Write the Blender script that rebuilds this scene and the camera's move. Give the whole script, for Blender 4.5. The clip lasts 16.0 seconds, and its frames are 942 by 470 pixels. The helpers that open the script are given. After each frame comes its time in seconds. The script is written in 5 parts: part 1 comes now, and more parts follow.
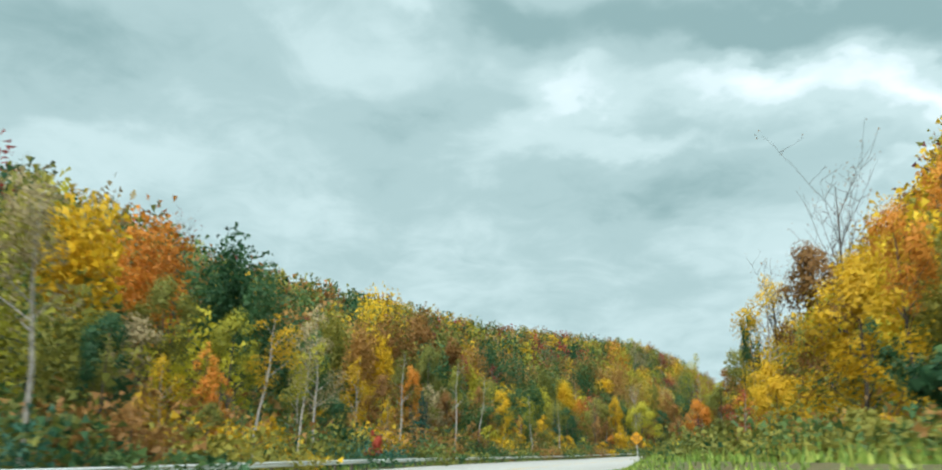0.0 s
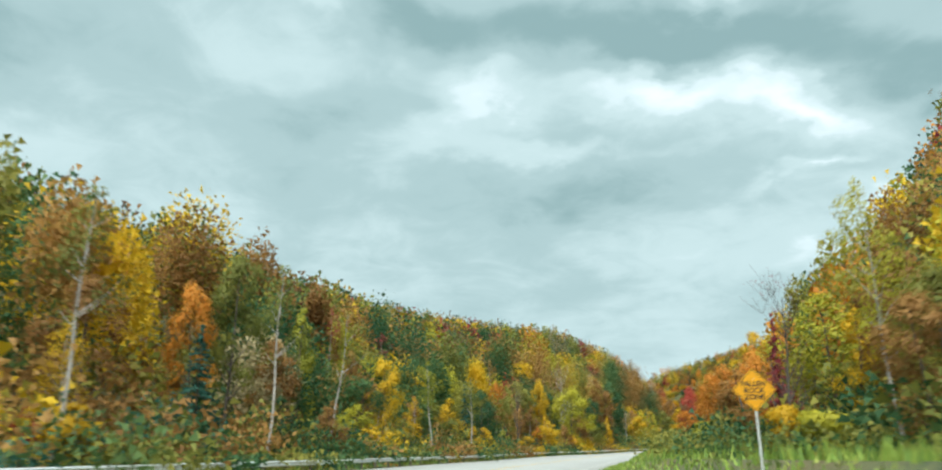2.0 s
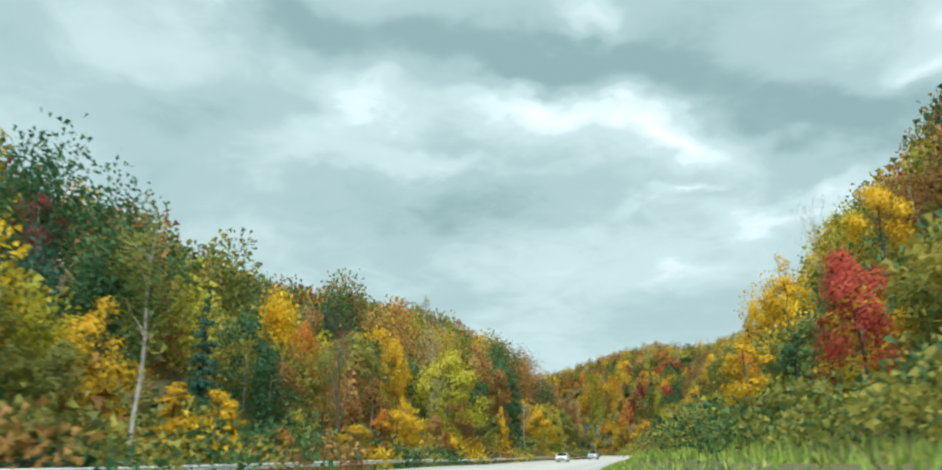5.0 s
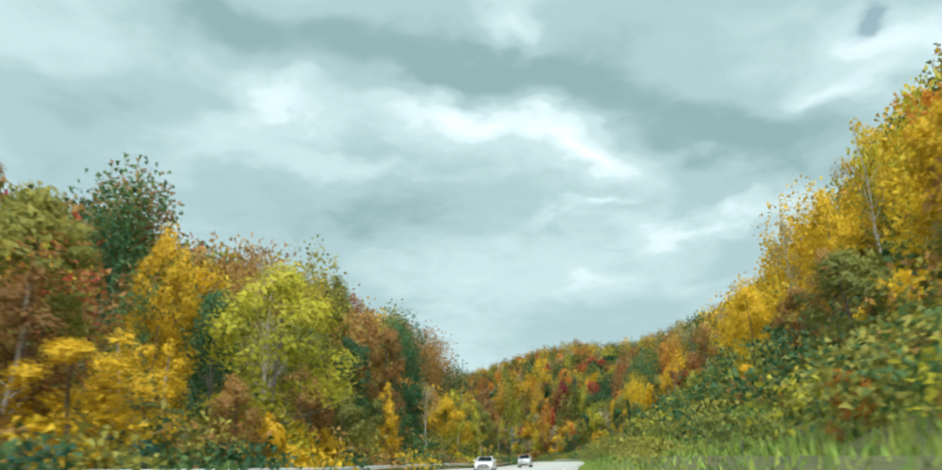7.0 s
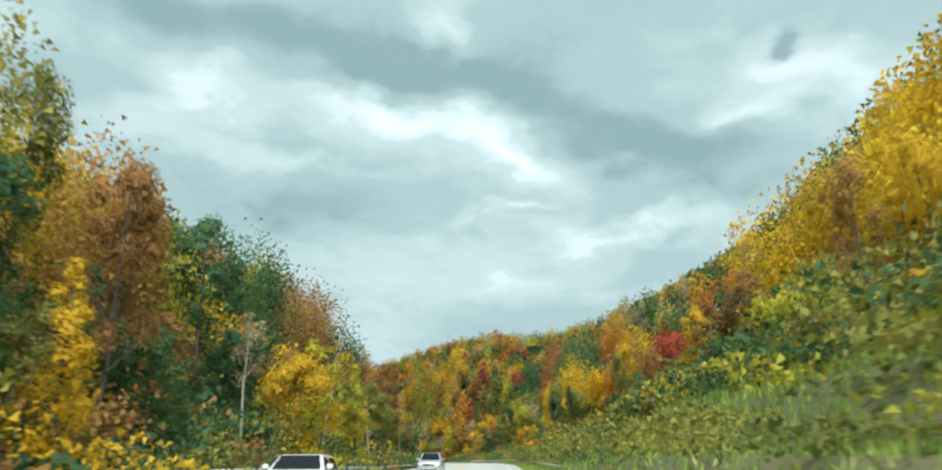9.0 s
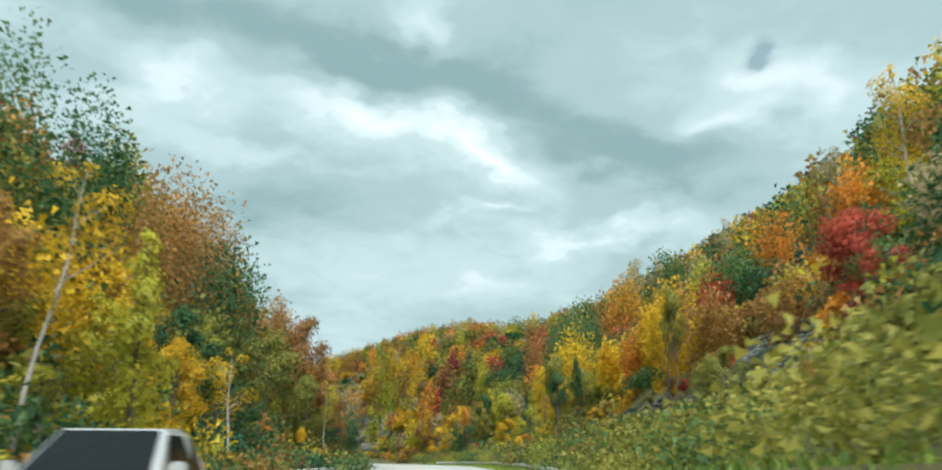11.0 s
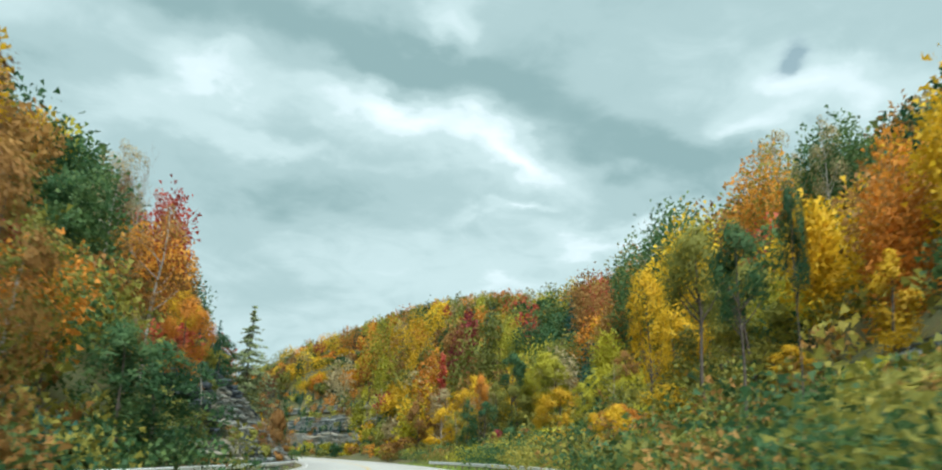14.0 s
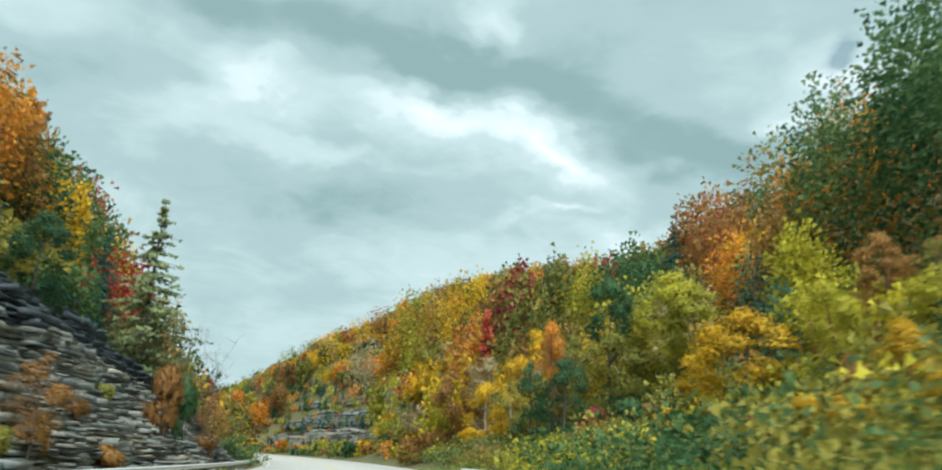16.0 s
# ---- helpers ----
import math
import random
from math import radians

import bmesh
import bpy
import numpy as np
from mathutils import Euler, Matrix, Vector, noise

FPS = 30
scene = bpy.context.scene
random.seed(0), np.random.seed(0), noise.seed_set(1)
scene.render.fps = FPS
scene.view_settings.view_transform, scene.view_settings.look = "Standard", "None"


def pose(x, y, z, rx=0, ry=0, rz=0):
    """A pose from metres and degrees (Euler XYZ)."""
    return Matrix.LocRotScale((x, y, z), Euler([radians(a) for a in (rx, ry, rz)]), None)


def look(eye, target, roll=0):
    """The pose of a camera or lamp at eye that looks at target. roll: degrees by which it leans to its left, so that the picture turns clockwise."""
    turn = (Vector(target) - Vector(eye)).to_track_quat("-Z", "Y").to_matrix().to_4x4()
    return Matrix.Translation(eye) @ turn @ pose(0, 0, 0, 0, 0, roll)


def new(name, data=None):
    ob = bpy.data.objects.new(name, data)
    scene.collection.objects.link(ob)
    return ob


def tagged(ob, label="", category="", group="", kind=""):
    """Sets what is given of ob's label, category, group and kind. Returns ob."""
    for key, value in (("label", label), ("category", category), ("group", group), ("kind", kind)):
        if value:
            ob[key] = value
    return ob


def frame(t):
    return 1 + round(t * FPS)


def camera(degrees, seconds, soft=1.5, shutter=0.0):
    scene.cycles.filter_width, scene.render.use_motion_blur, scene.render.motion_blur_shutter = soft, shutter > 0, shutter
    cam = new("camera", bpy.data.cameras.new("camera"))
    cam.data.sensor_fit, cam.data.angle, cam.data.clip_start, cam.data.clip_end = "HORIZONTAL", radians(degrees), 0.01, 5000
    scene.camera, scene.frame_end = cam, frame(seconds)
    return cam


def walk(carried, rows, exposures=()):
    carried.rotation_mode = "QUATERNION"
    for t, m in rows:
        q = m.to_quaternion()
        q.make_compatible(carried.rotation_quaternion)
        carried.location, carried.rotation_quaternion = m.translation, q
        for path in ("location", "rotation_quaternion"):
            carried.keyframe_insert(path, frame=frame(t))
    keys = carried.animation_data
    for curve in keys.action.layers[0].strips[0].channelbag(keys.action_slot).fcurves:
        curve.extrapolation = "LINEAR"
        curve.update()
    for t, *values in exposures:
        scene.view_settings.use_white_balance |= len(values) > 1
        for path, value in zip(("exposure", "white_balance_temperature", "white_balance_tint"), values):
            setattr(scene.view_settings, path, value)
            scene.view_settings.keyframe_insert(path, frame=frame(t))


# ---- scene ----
cam = camera(62.6, 16.0, soft=2.15, shutter=0.3)
# seconds, eye, yaw, pitch and roll of the drive
ROWS = [
    (0.0, 0.001, -0.000, 1.380, 0.854, 16.286, 0.224),
    (0.5, 0.450, 13.510, 1.412, -1.001, 16.257, -0.006),
    (1.0, 1.253, 27.002, 1.465, -2.814, 16.266, -0.236),
    (1.5, 2.410, 40.452, 1.522, -4.611, 16.297, -0.618),
    (2.0, 3.931, 53.835, 1.601, -6.258, 16.382, -0.807),
    (2.5, 5.834, 67.138, 1.688, -7.905, 16.508, -0.849),
    (3.0, 8.143, 80.388, 1.747, -9.577, 16.631, -0.756),
    (3.5, 10.859, 93.578, 1.853, -11.231, 16.734, -0.729),
    (4.0, 13.969, 106.707, 1.947, -12.733, 16.822, -0.778),
    (6.5, 34.963, 170.803, 2.793, -20.528, 17.267, -1.133),
    (7.0, 40.174, 183.237, 3.046, -22.248, 17.350, -1.154),
    (7.5, 45.700, 195.515, 3.379, -23.899, 17.389, -0.913),
    (8.0, 51.503, 207.612, 3.719, -25.545, 17.328, -0.732),
    (8.5, 57.556, 219.570, 4.007, -27.099, 17.265, -0.605),
    (9.0, 63.790, 231.417, 4.271, -28.380, 17.250, -0.443),
    (11.5, 96.618, 289.546, 5.696, -30.494, 17.282, 0.579),
    (12.0, 103.451, 301.019, 5.893, -30.438, 17.278, 1.000),
    (12.5, 110.325, 312.480, 6.145, -30.274, 17.267, 1.500),
    (13.0, 117.193, 323.990, 6.450, -29.885, 17.257, 1.820),
    (13.5, 123.986, 335.575, 6.809, -29.217, 17.217, 2.124),
    (14.0, 130.660, 347.269, 7.129, -28.417, 17.151, 2.371),
    (14.5, 137.157, 359.079, 7.398, -27.610, 17.119, 2.550),
    (15.0, 143.410, 370.993, 7.665, -26.857, 17.130, 2.717),
    (15.5, 149.386, 383.008, 7.950, -26.058, 17.144, 2.712),
    (16.0, 155.093, 395.156, 8.233, -25.088, 17.125, 2.835),
]
walk(cam, [(t, pose(x, y, z, 90 + pitch, 0, yaw) @ pose(0, 0, 0, 0, 0, roll)) for t, x, y, z, yaw, pitch, roll in ROWS], exposures=[(0.0, 0.03, 6100, 8), (16.0, 0.03, 6100, 8)])

# ---------------------------------------------------------------- sky and light
world = bpy.data.worlds.new("overcast_sky")
scene.world = world
world.use_nodes = True
WN, WL = world.node_tree.nodes, world.node_tree.links
WN.clear()


def wnode(kind, **values):
    n = WN.new(kind)
    for key, value in values.items():
        n.inputs[key].default_value = value
    return n


def wmath(op, a, b=None, c=None):
    n = WN.new("ShaderNodeMath")
    n.operation = op
    for i, v in enumerate((a, b, c)):
        if v is None:
            continue
        if isinstance(v, (int, float)):
            n.inputs[i].default_value = v
        else:
            WL.new(v, n.inputs[i])
    return n.outputs[0]


SUN_EL, SUN_AZ = 58.0, 195.0
sky = WN.new("ShaderNodeTexSky")
sky.sky_type, sky.sun_disc = "NISHITA", False
sky.sun_elevation, sky.sun_rotation = radians(SUN_EL), radians(SUN_AZ)
coord = WN.new("ShaderNodeTexCoord")
split = WN.new("ShaderNodeSeparateXYZ")
WL.new(coord.outputs["Generated"], split.inputs[0])
DX, DY, DZ = split.outputs
# cloud sheet: the view direction carried onto a flat layer overhead
height = wmath("ADD", wmath("MAXIMUM", DZ, 0.0), 0.22)
flat = WN.new("ShaderNodeCombineXYZ")
WL.new(wmath("DIVIDE", DX, height), flat.inputs[0])
WL.new(wmath("DIVIDE", DY, height), flat.inputs[1])
warp = WN.new("ShaderNodeTexNoise")
warp.inputs["Scale"].default_value, warp.inputs["Detail"].default_value = 4.5, 7.0
WL.new(flat.outputs[0], warp.inputs["Vector"])
broad = WN.new("ShaderNodeTexNoise")
broad.inputs["Scale"].default_value, broad.inputs["Detail"].default_value, broad.inputs["Roughness"].default_value, broad.inputs["Distortion"].default_value = 1.7, 6.0, 0.52, 0.5
WL.new(flat.outputs[0], broad.inputs["Vector"])
# azimuth to the right of +y and elevation, degrees, slightly ruffled
ruffle = WN.new("ShaderNodeSeparateColor")
WL.new(warp.outputs["Color"], ruffle.inputs[0])
az = wmath("ADD", wmath("MULTIPLY", wmath("ARCTAN2", DX, DY), 57.2958), wmath("MULTIPLY_ADD", ruffle.outputs[0], 12.0, -6.0))
el = wmath("ADD", wmath("MULTIPLY", wmath("ARCSINE", DZ), 57.2958), wmath("MULTIPLY_ADD", ruffle.outputs[1], 8.0, -4.0))
# breaks (+) and darker folds (-) of the cloud sheet: azimuth, elevation, half width, half height, slope, strength
BREAKS = [
    (18.3, 26.1, 5.3, 1.3, 0, 1.00), (7.6, 25.4, 4.9, 1.1, -25, 0.70), (12.1, 22.4, 8.0, 0.8, 0, 0.50), (-5.7, 32.6, 1.8, 0.8, 0, 0.60),
    (-28.7, 19.8, 6.7, 1.3, 0, 0.30), (27.6, 25.1, 8.0, 1.2, 18, 1.00), (33.0, 21.8, 3.3, 1.0, 30, 0.90), (27.0, 32.6, 2.7, 2.0, 45, 1.00),
    (37.0, 16.4, 3.1, 0.8, 0, 0.80), (30.9, 18.6, 2.0, 0.4, 0, 0.70), (42.8, 17.6, 3.1, 0.9, -10, 0.80), (31.2, 13.1, 2.7, 0.9, 0, 0.60),
    (49.1, 24.2, 4.9, 1.0, 0, 0.80), (54.2, 26.6, 4.2, 1.7, 20, 1.00), (6.4, 26.5, 2.7, 2.7, 0, 0.40), (-8.6, 27.4, 5.3, 2.2, 0, 0.20),
]
DARKS = [
    (13.3, 31.2, 13.3, 1.8, 5, -0.60), (36.7, 25.9, 12.4, 2.2, 18, -0.70), (45.4, 21.9, 8.4, 2.2, 8, -0.60), (15.5, 19.2, 14.2, 1.8, 0, -0.25),
    (3.4, 30.6, 6.2, 2.2, 20, -0.70), (-5.9, 23.7, 4.9, 2.2, -20, -0.50), (9.2, 19.2, 11.6, 1.6, 0, -0.30), (-33.2, 26.5, 9.8, 4.0, 0, -0.50),
    (23.5, 29.3, 8.9, 1.6, 0, -0.50),
]


def fold(a, e, w, h, tilt, strength):
    c, s = math.cos(radians(tilt)), math.sin(radians(tilt))
    u, v = wmath("SUBTRACT", az, a), wmath("SUBTRACT", el, e)
    p = wmath("DIVIDE", wmath("SUBTRACT", wmath("MULTIPLY", u, c), wmath("MULTIPLY", v, s)), w)
    q = wmath("DIVIDE", wmath("ADD", wmath("MULTIPLY", u, s), wmath("MULTIPLY", v, c)), h)
    r = wmath("ADD", wmath("MULTIPLY", p, p), wmath("MULTIPLY", q, q))
    return wmath("MULTIPLY", wmath("EXPONENT", wmath("MULTIPLY", r, -0.9)), strength)


fine = WN.new("ShaderNodeTexNoise")
fine.inputs["Scale"].default_value, fine.inputs["Detail"].default_value, fine.inputs["Roughness"].default_value, fine.inputs["Distortion"].default_value = 6.5, 7.0, 0.6, 0.8
WL.new(flat.outputs[0], fine.inputs["Vector"])
tone = wmath("ADD", wmath("MULTIPLY_ADD", broad.outputs["Fac"], 0.68, 0.04), wmath("MULTIPLY", fine.outputs["Fac"], 0.26))
for entry in BREAKS + DARKS:
    tone = wmath("ADD", tone, wmath("MULTIPLY", fold(*entry), 0.36))
# the sheet loses its folds towards the horizon
clear = wmath("MINIMUM", wmath("ADD", wmath("MULTIPLY", wmath("MAXIMUM", DZ, 0.0), 2.6), 0.3), 1.0)
tone = wmath("ADD", wmath("MULTIPLY", wmath("SUBTRACT", tone, 0.56), clear), 0.56)
# paler towards the horizon
tone = wmath("ADD", tone, wmath("MULTIPLY", wmath("POWER", wmath("SUBTRACT", 1.0, wmath("MAXIMUM", DZ, 0.0)), 6.0), 0.10))
ramp = WN.new("ShaderNodeValToRGB")
WL.new(tone, ramp.inputs[0])
ramp.color_ramp.interpolation = "EASE"
el0, el1 = ramp.color_ramp.elements
el0.position, el0.color = 0.22, (0.285, 0.42, 0.415, 1)
el1.position, el1.color = 0.98, (0.93, 1.0, 1.0, 1)
for at, col in ((0.45, (0.43, 0.57, 0.56, 1)), (0.64, (0.585, 0.725, 0.71, 1)), (0.8, (0.74, 0.86, 0.855, 1))):
    ramp.color_ramp.elements.new(at).color = col
gap = fold(53.1, 28.6, 1.0, 0.6, 0, 2.0)
skyb = WN.new("ShaderNodeVectorMath")
skyb.operation = "MULTIPLY"
WL.new(sky.outputs[0], skyb.inputs[0])
skyb.inputs[1].default_value = (0.055, 0.09, 0.075)
mixsky = WN.new("ShaderNodeMix")
mixsky.data_type = "RGBA"
WL.new(wmath("MINIMUM", wmath("MULTIPLY", gap, 0.3), 0.5), mixsky.inputs[0])
WL.new(ramp.outputs[0], mixsky.inputs[6])
WL.new(skyb.outputs[0], mixsky.inputs[7])
back = WN.new("ShaderNodeBackground")
back.inputs["Strength"].default_value = 1.1
WL.new(mixsky.outputs[2], back.inputs[0])
WL.new(back.outputs[0], WN.new("ShaderNodeOutputWorld").inputs[0])

sun = new("sun", bpy.data.lights.new("sun", "SUN"))
sun.data.energy, sun.data.angle, sun.data.color = 4.9, radians(40), (1.0, 0.97, 0.90)
ax, ex = radians(SUN_AZ), radians(SUN_EL)
sun.matrix_world = look((math.sin(ax) * math.cos(ex) * 300, math.cos(ax) * math.cos(ex) * 300, math.sin(ex) * 300), (0, 0, 0))

# ---------------------------------------------------------------- materials


def material(name):
    m = bpy.data.materials.new(name)
    m.use_nodes = True
    n, l = m.node_tree.nodes, m.node_tree.links
    return m, n, l, n["Principled BSDF"]


def ramp_node(n, l, fac, stops):
    r = n.new("ShaderNodeValToRGB")
    l.new(fac, r.inputs[0])
    e = r.color_ramp.elements
    e[0].position, e[0].color = stops[0][0], (*stops[0][1], 1)
    e[1].position, e[1].color = stops[-1][0], (*stops[-1][1], 1)
    for at, col in stops[1:-1]:
        e.new(at).color = (*col, 1)
    return r.outputs[0]


def noise_node(n, l, scale, detail=4.0, rough=0.55, coords="Object"):
    t = n.new("ShaderNodeTexNoise")
    t.inputs["Scale"].default_value, t.inputs["Detail"].default_value, t.inputs["Roughness"].default_value = scale, detail, rough
    c = n.new("ShaderNodeTexCoord")
    l.new(c.outputs[coords], t.inputs["Vector"])
    return t.outputs["Fac"]


def mathn(n, l, op, a, b):
    m = n.new("ShaderNodeMath")
    m.operation = op
    for i, v in enumerate((a, b)):
        if isinstance(v, (int, float)):
            m.inputs[i].default_value = v
        else:
            l.new(v, m.inputs[i])
    return m.outputs[0]


def bump(n, l, shader, fac, strength, distance):
    b = n.new("ShaderNodeBump")
    b.inputs["Strength"].default_value, b.inputs["Distance"].default_value = strength, distance
    l.new(fac, b.inputs["Height"])
    l.new(b.outputs[0], shader.inputs["Normal"])


def leaf_material(name, dark, mid, light):
    """Autumn leaves of one kind: each leaf spray and each tree takes its own tone; light passes through."""
    m, n, l, s = material(name)
    geo, info = n.new("ShaderNodeNewGeometry"), n.new("ShaderNodeObjectInfo")
    patch = noise_node(n, l, 0.16, 2.0)
    f = mathn(n, l, "ADD", mathn(n, l, "MULTIPLY", geo.outputs["Random Per Island"], 0.14), mathn(n, l, "MULTIPLY", patch, 0.86))
    f = mathn(n, l, "ADD", f, mathn(n, l, "MULTIPLY", mathn(n, l, "SUBTRACT", info.outputs["Random"], 0.5), 0.3))
    tone = n.new("ShaderNodeAttribute")
    tone.attribute_name = "tone"
    f = mathn(n, l, "ADD", f, tone.outputs["Fac"])
    f = mathn(n, l, "ADD", f, mathn(n, l, "MULTIPLY", mathn(n, l, "SUBTRACT", noise_node(n, l, 2.6, 3.0, 0.7), 0.5), 0.3))
    col = ramp_node(n, l, f, [(0.12, dark), (0.5, mid), (0.88, light)])
    l.new(col, s.inputs["Base Color"])
    s.inputs["Roughness"].default_value = 0.6
    s.inputs["Specular IOR Level"].default_value = 0.25
    t = n.new("ShaderNodeBsdfTranslucent")
    l.new(col, t.inputs["Color"])
    mix = n.new("ShaderNodeMixShader")
    mix.inputs[0].default_value = 0.4
    l.new(s.outputs[0], mix.inputs[1])
    l.new(t.outputs[0], mix.inputs[2])
    l.new(mix.outputs[0], n["Material Output"].inputs[0])
    return m


LEAF = {
    "gold": leaf_material("leaf_gold", (0.46, 0.29, 0.02), (0.74, 0.48, 0.025), (0.88, 0.63, 0.04)),
    "orange": leaf_material("leaf_orange", (0.42, 0.16, 0.03), (0.70, 0.29, 0.04), (0.84, 0.44, 0.07)),
    "red": leaf_material("leaf_red", (0.27, 0.042, 0.036), (0.50, 0.085, 0.055), (0.66, 0.20, 0.09)),
    "crimson": leaf_material("leaf_crimson", (0.143, 0.0275, 0.033), (0.319, 0.055, 0.0605), (0.462, 0.11, 0.0935)),
    "rust": leaf_material("leaf_rust", (0.176, 0.0935, 0.033), (0.374, 0.204, 0.0605), (0.55, 0.33, 0.099)),
    "olive": leaf_material("leaf_olive", (0.099, 0.132, 0.0385), (0.253, 0.264, 0.055), (0.462, 0.407, 0.077)),
    "lime": leaf_material("leaf_lime", (0.209, 0.231, 0.033), (0.462, 0.44, 0.044), (0.704, 0.638, 0.0605)),
    "green": leaf_material("leaf_green", (0.0242, 0.0825, 0.0385), (0.066, 0.154, 0.0605), (0.176, 0.264, 0.077)),
    "pine": leaf_material("leaf_pine", (0.0198, 0.077, 0.0605), (0.044, 0.143, 0.099), (0.099, 0.231, 0.143)),
    "sage": leaf_material("leaf_sage", (0.12, 0.17, 0.08), (0.26, 0.33, 0.15), (0.42, 0.48, 0.25)),
    "tan": leaf_material("leaf_tan", (0.264, 0.22, 0.121), (0.44, 0.363, 0.187), (0.616, 0.528, 0.297)),
}
KINDS = list(LEAF)


def bark_material(name, dark, light):
    m, n, l, s = material(name)
    f = noise_node(n, l, 3.0, 5.0, 0.7)
    l.new(ramp_node(n, l, f, [(0.3, dark), (0.7, light)]), s.inputs["Base Color"])
    s.inputs["Roughness"].default_value = 0.9
    bump(n, l, s, noise_node(n, l, 14.0, 3.0), 0.5, 0.03)
    return m


BARK = bark_material("bark_grey_brown", (0.05, 0.042, 0.035), (0.16, 0.135, 0.11))
PALE_BARK = bark_material("bark_pale", (0.25, 0.23, 0.20), (0.55, 0.52, 0.47))

# ground under the trees: leaf litter and weeds
LITTER, n, l, s = material("leaf_litter")
f = mathn(n, l, "ADD", mathn(n, l, "MULTIPLY", noise_node(n, l, 0.12, 3.0), 0.6), mathn(n, l, "MULTIPLY", noise_node(n, l, 2.5, 5.0, 0.7), 0.45))
l.new(ramp_node(n, l, f, [(0.32, (0.04, 0.06, 0.03)), (0.47, (0.11, 0.12, 0.045)), (0.6, (0.13, 0.11, 0.045)), (0.75, (0.09, 0.12, 0.04))]), s.inputs["Base Color"])
s.inputs["Roughness"].default_value = 0.95
bump(n, l, s, noise_node(n, l, 5.0, 5.0), 0.8, 0.15)

GRASS, n, l, s = material("grass_blades")
geo = n.new("ShaderNodeNewGeometry")
f = mathn(n, l, "ADD", mathn(n, l, "MULTIPLY", geo.outputs["Random Per Island"], 0.5), mathn(n, l, "MULTIPLY", noise_node(n, l, 0.2, 3.0), 0.5))
l.new(ramp_node(n, l, f, [(0.2, (0.09, 0.17, 0.025)), (0.5, (0.20, 0.32, 0.04)), (0.8, (0.38, 0.42, 0.08))]), s.inputs["Base Color"])
s.inputs["Roughness"].default_value = 0.7

ASPHALT, n, l, s = material("worn_pale_concrete")
f = mathn(n, l, "ADD", mathn(n, l, "MULTIPLY", noise_node(n, l, 0.25, 4.0), 0.5), mathn(n, l, "MULTIPLY", noise_node(n, l, 40.0, 3.0, 0.7), 0.5))
l.new(ramp_node(n, l, f, [(0.3, (0.36, 0.36, 0.335)), (0.55, (0.46, 0.46, 0.43)), (0.75, (0.54, 0.54, 0.51))]), s.inputs["Base Color"])
s.inputs["Roughness"].default_value = 0.55
bump(n, l, s, noise_node(n, l, 60.0, 2.0), 0.3, 0.01)


def paint_material(name, colour, rough=0.6):
    m, n, l, s = material(name)
    f = noise_node(n, l, 9.0, 4.0, 0.7)
    l.new(ramp_node(n, l, f, [(0.3, tuple(c * 0.7 for c in colour)), (0.6, colour)]), s.inputs["Base Color"])
    s.inputs["Roughness"].default_value = rough
    return m


WHITE_LINE = paint_material("road_paint_white", (0.75, 0.75, 0.72))
YELLOW_LINE = paint_material("road_paint_yellow", (0.70, 0.45, 0.05))

STEEL, n, l, s = material("galvanised_steel")
f = noise_node(n, l, 3.0, 5.0, 0.7)
l.new(ramp_node(n, l, f, [(0.3, (0.66, 0.70, 0.70)), (0.7, (0.86, 0.89, 0.89))]), s.inputs["Base Color"])
s.inputs["Metallic"].default_value, s.inputs["Roughness"].default_value = 0.35, 0.38
POST_WOOD = bark_material("weathered_post", (0.07, 0.06, 0.05), (0.17, 0.15, 0.12))

ROCK, n, l, s = material("layered_shale")
info = n.new("ShaderNodeObjectInfo")
geo = n.new("ShaderNodeNewGeometry")
beds = n.new("ShaderNodeMapping")
beds.inputs["Scale"].default_value = (0.05, 0.05, 1.3)
l.new(geo.outputs["Position"], beds.inputs["Vector"])
bed = n.new("ShaderNodeTexNoise")
bed.inputs["Scale"].default_value, bed.inputs["Detail"].default_value, bed.inputs["Roughness"].default_value = 1.0, 5.0, 0.6
l.new(beds.outputs[0], bed.inputs["Vector"])
f = mathn(n, l, "ADD", mathn(n, l, "MULTIPLY", noise_node(n, l, 0.5, 5.0, 0.65), 0.35), mathn(n, l, "MULTIPLY", bed.outputs["Fac"], 0.5))
f = mathn(n, l, "ADD", f, mathn(n, l, "MULTIPLY", geo.outputs["Random Per Island"], 0.16))
f = mathn(n, l, "ADD", f, mathn(n, l, "MULTIPLY", info.outputs["Random"], 0.14))
l.new(ramp_node(n, l, f, [(0.34, (0.05, 0.075, 0.08)), (0.46, (0.16, 0.19, 0.185)), (0.62, (0.32, 0.325, 0.28)), (0.8, (0.44, 0.35, 0.23))]), s.inputs["Base Color"])
s.inputs["Roughness"].default_value = 0.7
bump(n, l, s, noise_node(n, l, 9.0, 6.0, 0.7), 0.8, 0.05)

COAL, n, l, s = material("black_seam")
l.new(ramp_node(n, l, noise_node(n, l, 0.9, 6.0, 0.7), [(0.35, (0.018, 0.03, 0.04)), (0.6, (0.06, 0.085, 0.10)), (0.78, (0.20, 0.21, 0.21))]), s.inputs["Base Color"])
s.inputs["Roughness"].default_value = 0.55
bump(n, l, s, noise_node(n, l, 5.0, 6.0, 0.7), 0.9, 0.08)

